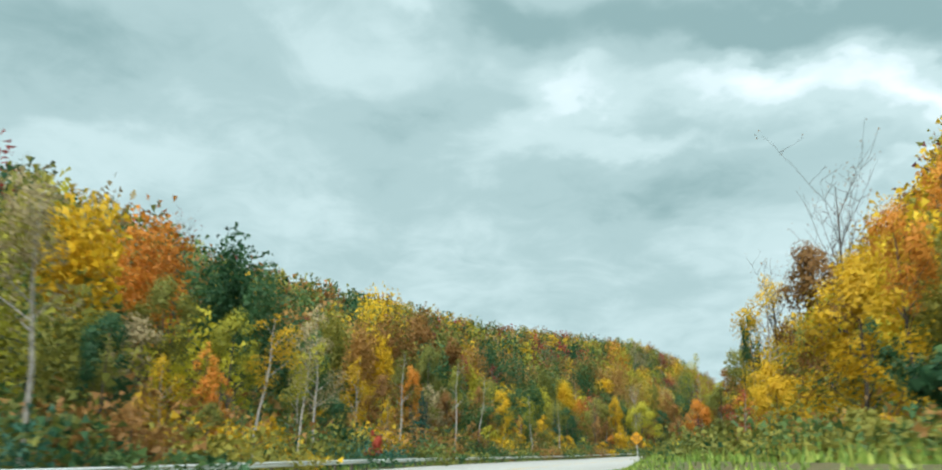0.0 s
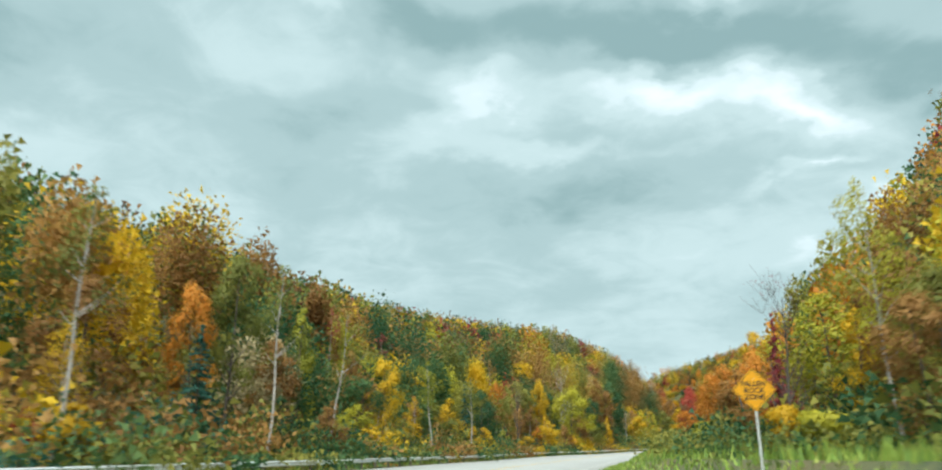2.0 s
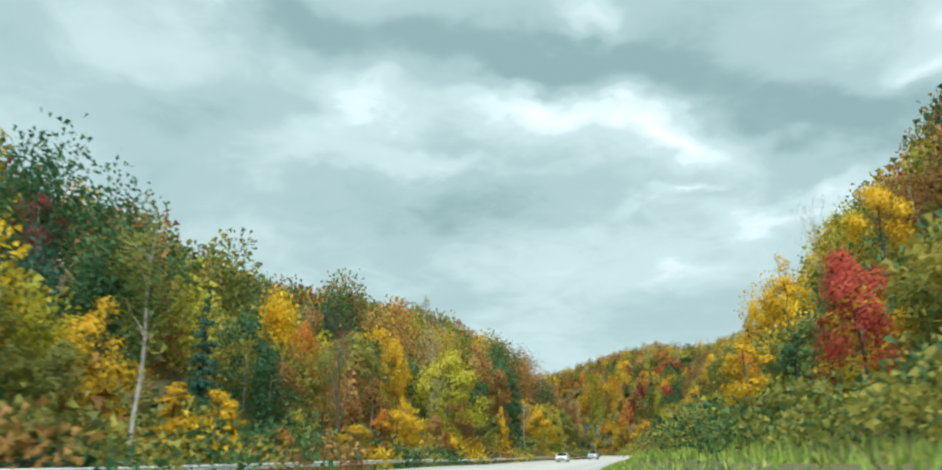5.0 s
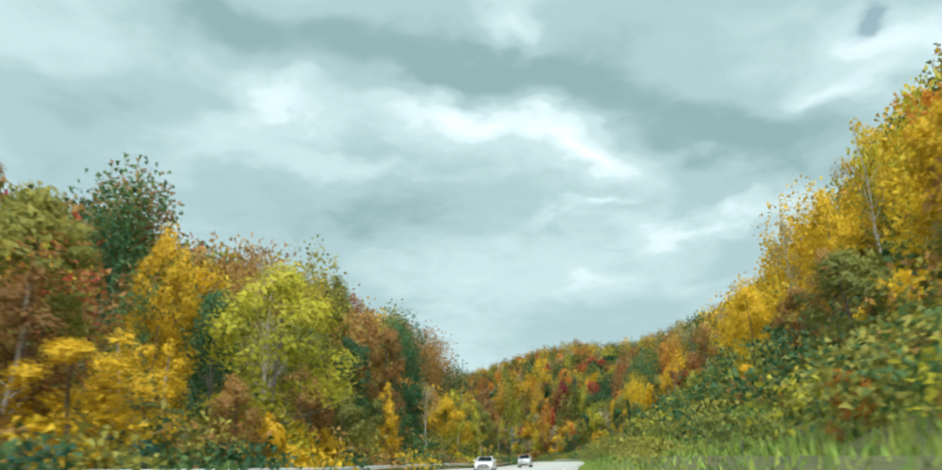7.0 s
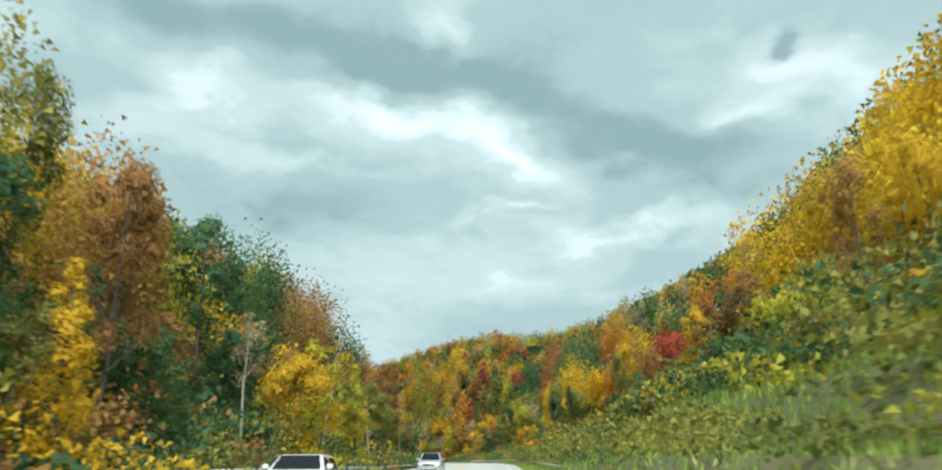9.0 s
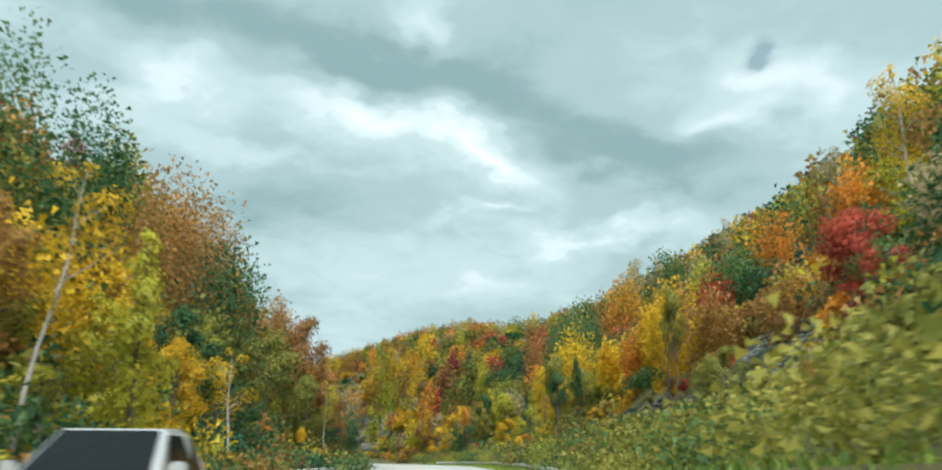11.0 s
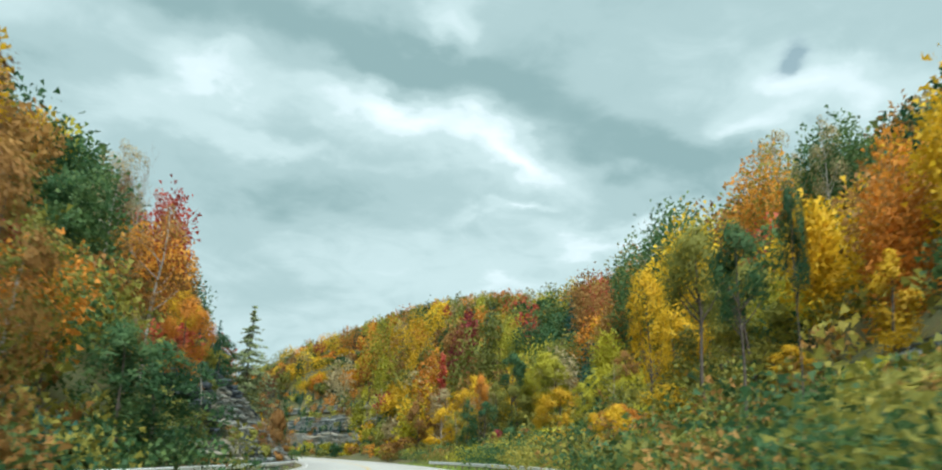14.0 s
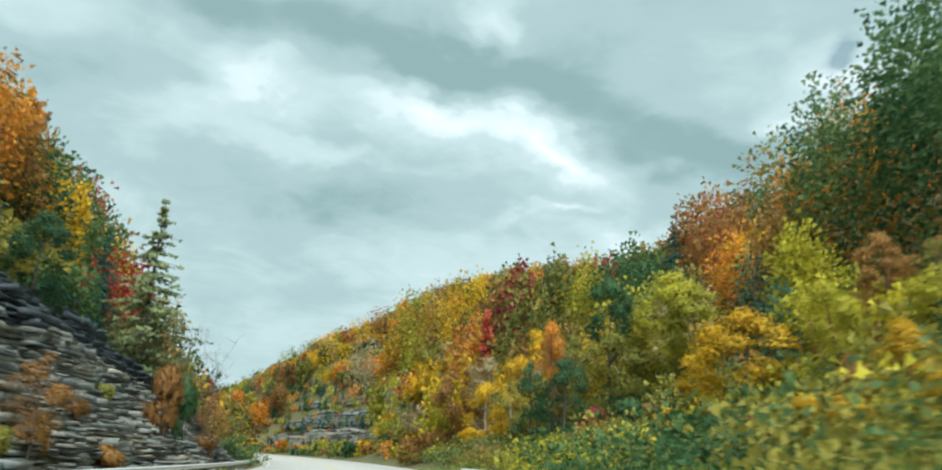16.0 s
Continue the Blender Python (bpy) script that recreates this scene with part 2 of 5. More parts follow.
# ---------------------------------------------------------------- the plan: road line, banks and hills
# distance along the drive, heading to the right of +y, road height, cross fall (left edge high: +)
ROAD = [(-100, -9.0, -0.2, 0.015), (0, 1.4, -0.02, 0.018), (27, 4.3, 0.07, 0.025), (54, 7.4, 0.2, 0.035), (108, 14.1, 0.55, 0.046), (162, 20.5, 1.17, 0.046),
        (216, 26.2, 2.3, 0.036), (243, 28.1, 2.87, 0.018), (296, 30.3, 4.05, 0.008), (323, 30.9, 4.5, -0.001), (350, 30.5, 5.05, -0.013), (376, 29.3, 5.73, -0.020),
        (403, 27.2, 6.26, -0.028), (430, 25.0, 6.83, -0.033), (600, 5.0, 9.6, -0.035), (900, -22.0, 14.6, -0.02)]
RS, RH, RZ, RB = (np.array(c, float) for c in zip(*ROAD))
LINE_S = np.arange(-100, 901, 1.0)
_h = np.radians(np.interp(LINE_S, RS, RH))
LINE_X, LINE_Y = np.cumsum(np.sin(_h)), np.cumsum(np.cos(_h))
LINE_X, LINE_Y = LINE_X - LINE_X[100], LINE_Y - LINE_Y[100]

# height of the tree tops over the road, by distance along the drive (rows) and distance from it (columns)
LEFT_D = np.array([15, 22, 32, 45, 60, 80, 110, 150], float)
LEFT_TOPS = [(50, 11.4, 14.6, 19.9, 29, 34, 42, 54, 65), (110, 12.1, 16.9, 21.4, 26, 33.4, 40.3, 56, 67), (170, 13.8, 17, 22.2, 29, 36.9, 43.1, 53.7, 69), (200, 11.4, 16.6, 22.7, 29.9, 36.4, 45.4, 53.9, 68.6),
             (232, 12, 15.6, 20.1, 26.9, 36.9, 44.8, 56, 67.3), (262, 13.1, 18.8, 21.1, 28.6, 33.6, 45.2, 55.6, 68.3), (300, 14.8, 20, 27.7, 32.9, 36.9, 44.8, 55.4, 69.2), (350, 13.2, 18.6, 27.5, 37.5, 45.1, 47.3, 56.9, 69),
             (410, 10.3, 18.8, 26.8, 41.2, 48.3, 56.7, 60.8, 71.3), (455, 7.6, 14.3, 27.6, 38.8, 50.5, 60.6, 64.7, 73.8), (505, 5, 10.7, 22.8, 40.8, 52.3, 64.8, 69.9, 76.8)]
RIGHT_D = np.array([9, 12, 20, 30, 45, 60, 80, 110, 150], float)
RIGHT_TOPS = [(110, 5, 8, 13.6, 21.7, 37.9, 56, 71, 87, 99), (200, 5, 10, 15.1, 24.5, 35.1, 58.7, 75, 91, 99), (290, 5, 11, 17.4, 25.6, 42.7, 56.6, 77, 93, 99), (380, 5, 11.5, 18, 26, 36, 49, 76, 93, 99),
             (440, 5, 12, 20.6, 29.1, 37.9, 47.8, 60.7, 92.7, 99), (500, 5, 13, 20.4, 27.7, 41.2, 51.4, 61.6, 78.7, 99), (590, 5, 15, 27, 39, 45.4, 46, 53.6, 70.2, 89.9), (680, 5, 15, 25, 39, 54, 61.9, 70.3, 74.9, 80.7),
             (740, 5, 13, 21, 36, 48.1, 58, 68.8, 83, 93), (790, 5, 11, 19, 29.6, 38.2, 49.7, 63.9, 77.5, 91), (850, 5, 9, 14, 23, 32, 34.9, 45.8, 67.9, 85)]
# how tall the trees stand at those distances
LEFT_TALL = np.array([14.5, 16.8, 16, 15, 14, 14, 14, 14])
RIGHT_TALL = np.array([3.5, 7, 10, 12, 13, 13, 13, 13, 13])


def table(rows, cols, s, d):
    """Height by bilinear reading of a table."""
    rs, grid = np.array([r[0] for r in rows], float), np.array([r[1:] for r in rows], float)
    s, d = np.clip(s, rs[0], rs[-1]), np.clip(d, cols[0], cols[-1])
    i, j = np.clip(np.searchsorted(rs, s) - 1, 0, len(rs) - 2), np.clip(np.searchsorted(cols, d) - 1, 0, len(cols) - 2)
    u, v = (s - rs[i]) / (rs[i + 1] - rs[i]), (d - cols[j]) / (cols[j + 1] - cols[j])
    u = u * u * (3 - 2 * u)
    return (grid[i, j] * (1 - v) + grid[i, j + 1] * v) * (1 - u) + (grid[i + 1, j] * (1 - v) + grid[i + 1, j + 1] * v) * u


def stretch(s, a, b, soft):
    """1 between a and b along the drive, 0 well outside."""
    return np.clip((s - a) / soft + 0.5, 0, 1) * np.clip((b - s) / soft + 0.5, 0, 1)


def tops(s, d):
    s, d = np.asarray(s, float), np.asarray(d, float)
    return np.where(d < 0, table(LEFT_TOPS, LEFT_D, s, -d), table(RIGHT_TOPS, RIGHT_D, s, d))


def ground(s, d):
    """Height of the ground over the road's line."""
    s, d = np.asarray(s, float), np.asarray(d, float)
    cut_l = stretch(s, 440, 530, 16)
    cut_r = stretch(s, 575, 760, 50)
    low = np.where(d < 0, 14.2, 5.0)
    tall = np.where(d < 0, np.interp(-d, LEFT_D, LEFT_TALL) * (1 - cut_l * np.interp(-d, [15, 22, 32, 60], [0.9, 0.62, 0.4, 0.1])),
                    np.interp(d, RIGHT_D, RIGHT_TALL) * (1 - cut_r * np.interp(d, [9, 12, 24, 45], [0.1, 0.25, 0.25, 0.0])))
    hill = np.maximum(tops(s, d) - tall, 0.0)
    a = np.abs(d)
    # the later right-hand hillside: a low bank, then a steep slope
    w = stretch(s, 325, 560, 30) * (d > 0)
    hill = hill * (1 - w) + np.minimum(tops(s, d) - 3, np.interp(a, [5, 9, 15, 20, 25, 30, 35, 40, 50, 60, 80, 110, 150], [0, 0.8, 2.4, 4.2, 6.6, 11, 15.5, 19, 26, 34, 48, 68, 90])) * w
    # behind the rock cuts the ground lies back from the face
    for w, foot, slope, low_h in ((cut_l * (d < 0), 18.0, 0.85, 0.0), (stretch(s, 352, 386, 8) * (d > 0), 26.0, 0.95, 6.0), (stretch(s, 588, 747, 20) * (d > 0), 20.8, 0.85, 1.2)):
        face = np.maximum(low_h * np.clip((a - 6) / (foot - 8), 0, 1) + np.maximum(a - foot, 0) / slope, 0)
        hill = hill * (1 - w) + np.minimum(hill, face) * w
    hill = np.where(a > 150, hill * np.clip(1 - (a - 150) / 260, 0, 1), hill)
    return np.where(a <= low, -0.12, np.maximum(hill, 0) * np.clip((a - low) / 2.5, 0, 1) - 0.12 * np.clip(1 - (a - low) / 2.5, 0, 1)) - np.interp(s, RS, RB) * np.clip(d, -16, 9)


def spot(s, d, h=0.0):
    """World place of a point d metres to the right of the drive's line, h over the road there."""
    s, d = np.asarray(s, float), np.asarray(d, float)
    a = np.radians(np.interp(s, RS, RH))
    return np.stack([np.interp(s, LINE_S, LINE_X) + d * np.cos(a), np.interp(s, LINE_S, LINE_Y) - d * np.sin(a), np.interp(s, RS, RZ) + h + 0 * d], -1)


def fall(s, d):
    return -np.interp(s, RS, RB) * np.clip(d, -16, 9)


def on_ground(s, d, sink=0.0):
    return spot(s, d, ground(s, d) - sink)


# ---------------------------------------------------------------- mesh helpers


def mesh_from(name, verts, faces, mats=(), index=None, smooth=False):
    """A mesh from numpy arrays: verts (n, 3) and quads or triangles (m, k)."""
    verts, faces = np.asarray(verts, np.float32), np.asarray(faces, np.int32)
    me = bpy.data.meshes.new(name)
    me.vertices.add(len(verts))
    me.vertices.foreach_set("co", verts.ravel())
    k = faces.shape[1]
    me.loops.add(faces.size)
    me.loops.foreach_set("vertex_index", faces.ravel())
    me.polygons.add(len(faces))
    me.polygons.foreach_set("loop_start", np.arange(0, faces.size, k, dtype=np.int32))
    for m in mats:
        me.materials.append(m)
    if index is not None:
        me.polygons.foreach_set("material_index", np.asarray(index, np.int32))
    if smooth:
        me.polygons.foreach_set("use_smooth", np.ones(len(faces), bool))
    me.update(calc_edges=True)
    me.validate()
    return me


def grid_mesh(name, pts, mats, smooth=True):
    """A sheet from a grid of points (rows, cols, 3)."""
    r, c = pts.shape[:2]
    i = np.arange(r * c).reshape(r, c)
    return mesh_from(name, pts.reshape(-1, 3), np.stack([i[:-1, :-1], i[:-1, 1:], i[1:, 1:], i[1:, :-1]], -1).reshape(-1, 4), mats, smooth=smooth)


def strip(name, profile, s0, s1, step, mats, closed=False, smooth=False, bend=None):
    """A profile of (d, h over the road) carried along the drive."""
    ss = np.arange(s0, s1 + 0.01, step)
    prof = profile + profile[:1] if closed else profile
    rows = []
    for s_ in ss:
        shift = bend(s_) if bend else 0.0
        d = np.array([p[0] for p in prof]) + shift
        rows.append(spot(np.full(len(prof), s_), d, np.array([p[1] for p in prof]) + fall(s_, d)))
    return grid_mesh(name, np.array(rows), mats, smooth)


def bm_mesh(name, bm, mat=None):
    me = bpy.data.meshes.new(name)
    bm.to_mesh(me)
    bm.free()
    if mat:
        me.materials.append(mat)
    return me


def under(name, me, parent, label=""):
    ob = new(name, me)
    ob.parent = parent
    return tagged(ob, label) if label else ob


def box_bm(bm, x0, x1, y0, y1, z0, z1, bevel=0.0):
    r = bmesh.ops.create_cube(bm, size=1.0, matrix=Matrix.Translation(((x0 + x1) / 2, (y0 + y1) / 2, (z0 + z1) / 2)) @ Matrix.Diagonal((x1 - x0, y1 - y0, z1 - z0, 1)))
    if bevel:
        edges = list({e for v in r["verts"] for e in v.link_edges})
        bmesh.ops.bevel(bm, geom=edges, offset=bevel, segments=2, affect="EDGES")


# ---------------------------------------------------------------- ground, road
SS = np.concatenate([np.arange(-100, 560, 4.0), np.arange(560, 901, 8.0)])
DD = np.array([-430, -330, -250, -190, -150, -120, -95, -75, -60, -48, -39, -32, -28, -25, -23, -21, -19.5, -18, -16.7, -15.5, -14.2, -10, 0, 4.0, 5.0, 6.2, 7.5, 9, 10.5, 12, 14, 16.5, 20, 25, 30, 37, 45, 52, 60, 70, 80, 95, 110, 130, 150, 190, 250, 330, 430.0])
G_S, G_D = np.meshgrid(SS, DD, indexing="ij")
rough = np.array([noise.noise((a * 0.07, b * 0.07, 3.0)) + 0.5 * noise.noise((a * 0.23, b * 0.23, 7.0)) for a, b in zip(G_S.ravel(), G_D.ravel())]).reshape(G_S.shape)
rough *= np.clip((np.abs(G_D) - np.where(G_D < 0, 16, 7)) / 20, 0, 1) * 0.9
land = on_ground(G_S, G_D) + np.stack([0 * rough, 0 * rough, rough], -1)
tagged(new("ground", grid_mesh("ground", land, [LITTER])), "wooded hillside ground covered in fallen leaves and weeds", "ground", kind="structure")
far = mesh_from("plain", [(-4000, -4000, -6), (4000, -4000, -6), (4000, 4000, -6), (-4000, 4000, -6)], [(0, 1, 2, 3)], [LITTER])
tagged(new("distance", far), "flat brown distance beyond the hills", "ground", kind="structure")

tagged(new("road", strip("road", [(-13.4, -0.35), (-13.35, 0.0), (-5.4, 0.0), (3.35, 0.0), (3.4, -0.35)], -100, 760, 4.0, [ASPHALT])), "pale worn concrete four-lane road curving between hills", "road", kind="structure")
for name, d, mat, dash, label in (("edge_line", 1.9, WHITE_LINE, 0, "solid white painted edge line"), ("edge_line", -12.7, WHITE_LINE, 0, "solid white painted edge line"),
                                  ("centre_line", -5.25, YELLOW_LINE, 0, "double yellow painted centre line"), ("centre_line", -5.55, YELLOW_LINE, 0, "double yellow painted centre line")):
    tagged(new(name, strip(name, [(d - 0.06, 0.005), (d + 0.06, 0.005)], -100, 755, 4.0, [mat])), label, "road marking", kind="structure")
for d in (-1.75, -9.1):
    v, fa = [], []
    for s0 in np.arange(-96, 700, 12.2):
        q = spot([s0, s0, s0 + 3, s0 + 3], [d - 0.06, d + 0.06, d + 0.06, d - 0.06], 0.005 + fall(s0, d))
        fa.append([len(v) + k for k in range(4)])
        v.extend(q)
    tagged(new("lane_dashes", mesh_from("lane_dashes", v, fa, [WHITE_LINE])), "broken white painted lane line", "road marking", kind="structure")

# ---------------------------------------------------------------- guard rails
W_BEAM = [(0.0, 0.41), (0.035, 0.43), (0.075, 0.46), (0.075, 0.50), (0.01, 0.545), (0.01, 0.585), (0.075, 0.63), (0.075, 0.67), (0.035, 0.70), (0.0, 0.72),
          (-0.012, 0.71), (0.02, 0.69), (0.06, 0.665), (0.06, 0.635), (-0.005, 0.59), (-0.005, 0.54), (0.06, 0.495), (0.06, 0.465), (0.02, 0.44), (-0.012, 0.42)]
bm = bmesh.new()
box_bm(bm, -0.075, 0.075, -0.1, 0.1, -0.5, 0.70, 0.01)
POST = bm_mesh("post", bm, POST_WOOD)
bm = bmesh.new()
box_bm(bm, -0.06, 0.06, -0.08, 0.08, 0.42, 0.70, 0.008)
BLOCK = bm_mesh("spacer_block", bm, POST_WOOD)


def guard_rail(d, side, s0, s1, label, bend=None):
    thing = tagged(new("guard_rail"), label, "guard rail", "roadside guard rails")
    prof = [(d + side * a, h) for a, h in W_BEAM]
    under("beam", strip("beam", prof, s0, s1, 2.0, [STEEL], closed=True, smooth=False, bend=bend), thing, "ribbed galvanised steel beam")
    for s_ in np.arange(s0 + 0.5, s1, 3.81):
        dd = d + (bend(s_) if bend else 0.0)
        h = -math.degrees(math.radians(np.interp(s_, RS, RH)))
        for nm, me, off in (("post", POST, -0.24), ("spacer_block", BLOCK, -0.085)):
            o = under(nm, me, thing)
            o.matrix_basis = Matrix.Translation(Vector(spot(s_, dd + side * off, fall(s_, dd)))) @ pose(0, 0, 0, 0, 0, h)


guard_rail(-14.45, 1, -60, 540, "long galvanised steel guard rail on wooden posts")
guard_rail(6.3, -1, 311, 486, "galvanised steel guard rail along the outer shoulder", bend=lambda s_: -3.0 * max(0.0, (s_ - 430) / 56) ** 2)

# ---------------------------------------------------------------- trees
RNG = np.random.default_rng(7)


def leaf_cloud(rng, lobes, count, size, heart=None, shell=0, shell_size=2.2, reach=0.99):
    """Leaf sprays (triangles) on lumpy lobes (centre, radii), the first of them (shell) larger and deeper inside. Returns verts, faces and normals."""
    cen, rad = np.array([l_[0] for l_ in lobes]), np.array([l_[1] for l_ in lobes])
    vol = np.prod(rad, axis=1) ** 0.667
    vol = vol * (1 + 0.7 * (cen[:, 2] - cen[:, 2].min()) / (np.ptp(cen[:, 2]) + 1e-6))
    pick = rng.choice(len(lobes), count, p=vol / vol.sum())
    inside = np.arange(count) < shell
    c, r = cen[pick], rad[pick]
    u = rng.normal(size=(count, 3))
    u[:, 2] += 0.25
    u /= np.linalg.norm(u, axis=1, keepdims=True)
    depth = np.where(rng.random(count) < 0.7, rng.uniform(0.8, reach, count), rng.uniform(0.45, 0.88, count))
    p = c + u * r * np.where(inside, rng.uniform(0.4, 0.72, count), depth)[:, None]
    nrm = u + rng.normal(size=(count, 3)) * np.where(inside, 0.3, 0.5)[:, None]
    nrm /= np.linalg.norm(nrm, axis=1, keepdims=True)
    nrm = np.where((nrm * u).sum(1, keepdims=True) < 0, -nrm, nrm)
    t = np.cross(nrm, rng.normal(size=(count, 3)))
    t /= np.linalg.norm(t, axis=1, keepdims=True)
    b = np.cross(nrm, t)
    w = size * (rng.uniform(0.6, 1.2, count) * np.where(inside, shell_size, np.where(depth > 0.88, 0.72, 1.2)))[:, None]
    h = w * rng.uniform(0.55, 0.95, count)[:, None]
    dip = nrm * w * 0.2
    v = np.stack([p - t * w - dip, p - b * h + t * w * 0.6, p + b * h + t * w * 0.8], 1).reshape(-1, 3)
    middle = np.average(cen, axis=0, weights=vol) if heart is None else heart
    away = p - middle
    away /= np.linalg.norm(away, axis=1, keepdims=True) + 1e-6
    n = u * 0.6 + away * 0.75 + rng.normal(size=(count, 3)) * 0.22
    n = np.repeat(n / np.linalg.norm(n, axis=1, keepdims=True), 3, axis=0)
    return v, np.arange(len(v)).reshape(-1, 3), n


def leafy_mesh(name, v, f, n, mats, index=None):
    me = mesh_from(name, v, f, mats, index, smooth=True)
    me.normals_split_custom_set_from_vertices(n.tolist())
    return me


def tubes(branches, sides=4):
    """Tapered limbs: lists of (point, radius)."""
    v, fa = [], []
    for limb in branches:
        for k, (p, r) in enumerate(limb):
            p = np.array(p, float)
            q = np.array(limb[min(k + 1, len(limb) - 1)][0], float) - np.array(limb[max(k - 1, 0)][0], float)
            q /= np.linalg.norm(q) + 1e-9
            a = np.cross(q, (0.31, 0.95, 0.1))
            a /= np.linalg.norm(a)
            b = np.cross(q, a)
            base = len(v)
            for i in range(sides):
                w = 2 * math.pi * i / sides
                v.append(p + r * (a * math.cos(w) + b * math.sin(w)))
            if k:
                for i in range(sides):
                    j = (i + 1) % sides
                    fa.append((base - sides + i, base - sides + j, base + j, base + i))
    return np.array(v), np.array(fa)


def limb(rng, start, way, length, r0, bend=0.25, pieces=3):
    p, w, out = np.array(start, float), np.array(way, float), []
    for k in range(pieces + 1):
        out.append((p.copy(), max(r0 * (1 - 0.85 * k / pieces), 0.01)))
        w = w + rng.normal(size=3) * bend * 0.5 + (0, 0, 0.06)
        w /= np.linalg.norm(w)
        p = p + w * length / pieces
    return out


def broad_tree(seed, H=14.0, R=3.3, crown_from=0.16, lobes=20, leaves=1500, size=0.20, trunk_r=0.2, gap=1.0, narrow=1.0, twigs=7, shell=0, dome=False):
    """Leafy tree: forked tapered trunk and a crown of leaf sprays in uneven lobes."""
    rng = np.random.default_rng(seed)
    lean = rng.normal(size=2) * 0.04
    trunk = [((lean[0] * h + 0.1 * math.sin(h * 0.8 + seed), lean[1] * h + 0.1 * math.cos(h * 0.7 + seed), h), trunk_r * (1.25 if k == 0 else 1) * (1 - 0.85 * h / (H * 0.95))) for k, h in enumerate(np.linspace(-0.6, H * 0.93, 8))]
    limbs = [trunk]
    parts = []
    for k in range(lobes):
        f = k / max(lobes - 1, 1)
        z = H * (crown_from + (0.93 - crown_from) * f)
        width = R * narrow * (math.sqrt(1 - ((f - 0.40) / 0.68) ** 2) if dome else math.sin(math.pi * min(max(0.16 + 0.78 * f, 0), 1)) ** 0.75)
        w = rng.uniform(0, 2 * math.pi) + k * 2.4
        off = width * (rng.uniform(0.55, 0.85) if dome else rng.uniform(0.3, 0.92)) * (0.35 if f > 0.9 else 1)
        r = R * rng.uniform(0.27, 0.42) + 0.15 if dome else width * rng.uniform(0.36, 0.58) + 0.3
        c = np.array((lean[0] * z + math.cos(w) * off, lean[1] * z + math.sin(w) * off, z))
        parts.append((c, np.array((r, r, r * rng.uniform(0.75, 1.1))) * gap))
        if k < twigs + 4:
            start = np.array((lean[0] * z, lean[1] * z, max(z - off * 0.8, 1.0)))
            way = c - start
            limbs.append(limb(rng, start, way / np.linalg.norm(way), np.linalg.norm(way) * 1.25, trunk_r * 0.38 * (1 - 0.5 * f)))
    return tubes(limbs), leaf_cloud(rng, parts, leaves, size, None, shell, 1.9)


def conifer(seed, H=12.0, R=2.4, tiers=19, leaves=2600, size=0.15):
    """Evergreen: whorls of drooping boughs on a straight trunk."""
    rng = np.random.default_rng(seed)
    limbs = [[((0, 0, h), 0.16 * (1 - 0.93 * h / H)) for h in np.linspace(-0.5, H, 6)]]
    parts = []
    for k in range(tiers):
        f = k / (tiers - 1)
        for j in range(6 if f < 0.6 else 4):
            z = min(H * (0.07 + 0.91 * f) + rng.uniform(-0.45, 0.45), H * 0.985)
            w = rng.uniform(0, 6.28)
            reach = R * (1 - f) ** 0.9 * rng.uniform(0.6, 1.15) + 0.12
            tip = np.array((math.cos(w) * reach, math.sin(w) * reach, z - reach * 0.22))
            limbs.append([((0, 0, z), 0.03), (tip * (0.5, 0.5, 1) + (0, 0, reach * 0.1), 0.018), (tip, 0.008)])
            for q in (0.22, 0.42, 0.62, 0.82, 1.0):
                wide_q = (0.16 + 0.15 * reach) * (1.25 - 0.7 * q)
                parts.append((np.array((tip[0] * q, tip[1] * q, z - reach * 0.2 * q)), np.array((wide_q, wide_q, wide_q * 0.4))))
    return tubes(limbs, 3), leaf_cloud(rng, parts, leaves, size, np.array((0, 0, H * 0.3)))


def bare_tree(seed, H=15.0, leaves=320, size=0.07):
    """Leafless crown: limbs and twigs, a few hanging leaves."""
    rng = np.random.default_rng(seed)
    limbs = [limb(rng, (0, 0, -0.5), (rng.normal() * 0.05, rng.normal() * 0.05, 1), H * 0.95, 0.2, 0.08, 8)]
    parts = []
    for k in range(26):
        i = rng.integers(2, 8)
        p, r = limbs[0][i]
        w = rng.uniform(0, 6.28)
        main = limb(rng, p, np.array((math.cos(w) * 0.6, math.sin(w) * 0.6, 0.95)) / 1.12, H * rng.uniform(0.2, 0.36), max(r * 0.42, 0.025), 0.16, 4)
        limbs.append(main)
        for m_ in range(7):
            q, rq = main[rng.integers(1, 5)]
            tw = limb(rng, q, np.array((*(rng.normal(size=2) * 0.8), 0.8)), H * rng.uniform(0.07, 0.14), 0.016, 0.25, 3)
            limbs.append(tw)
            parts.append((tw[-1][0], np.array((0.5, 0.5, 0.4))))
    return tubes(limbs, 4), leaf_cloud(rng, parts, leaves, size)


def shrub(seed, H=2.6, R=1.5, leaves=340, size=0.16):
    rng = np.random.default_rng(seed)
    parts, limbs = [], []
    for k in range(8):
        w, off = rng.uniform(0, 6.28), rng.uniform(0.1, 0.75) * R
        c = np.array((math.cos(w) * off, math.sin(w) * off, H * rng.uniform(0.25, 0.85)))
        parts.append((c, np.array((1, 1, 0.8)) * R * rng.uniform(0.28, 0.5)))
        limbs.append([((c[0] * 0.1, c[1] * 0.1, -0.3), 0.035), (tuple(c * 0.6), 0.022), (tuple(c), 0.008)])
    return tubes(limbs, 4), leaf_cloud(rng, parts, leaves, size, None, leaves // 3, 1.8)


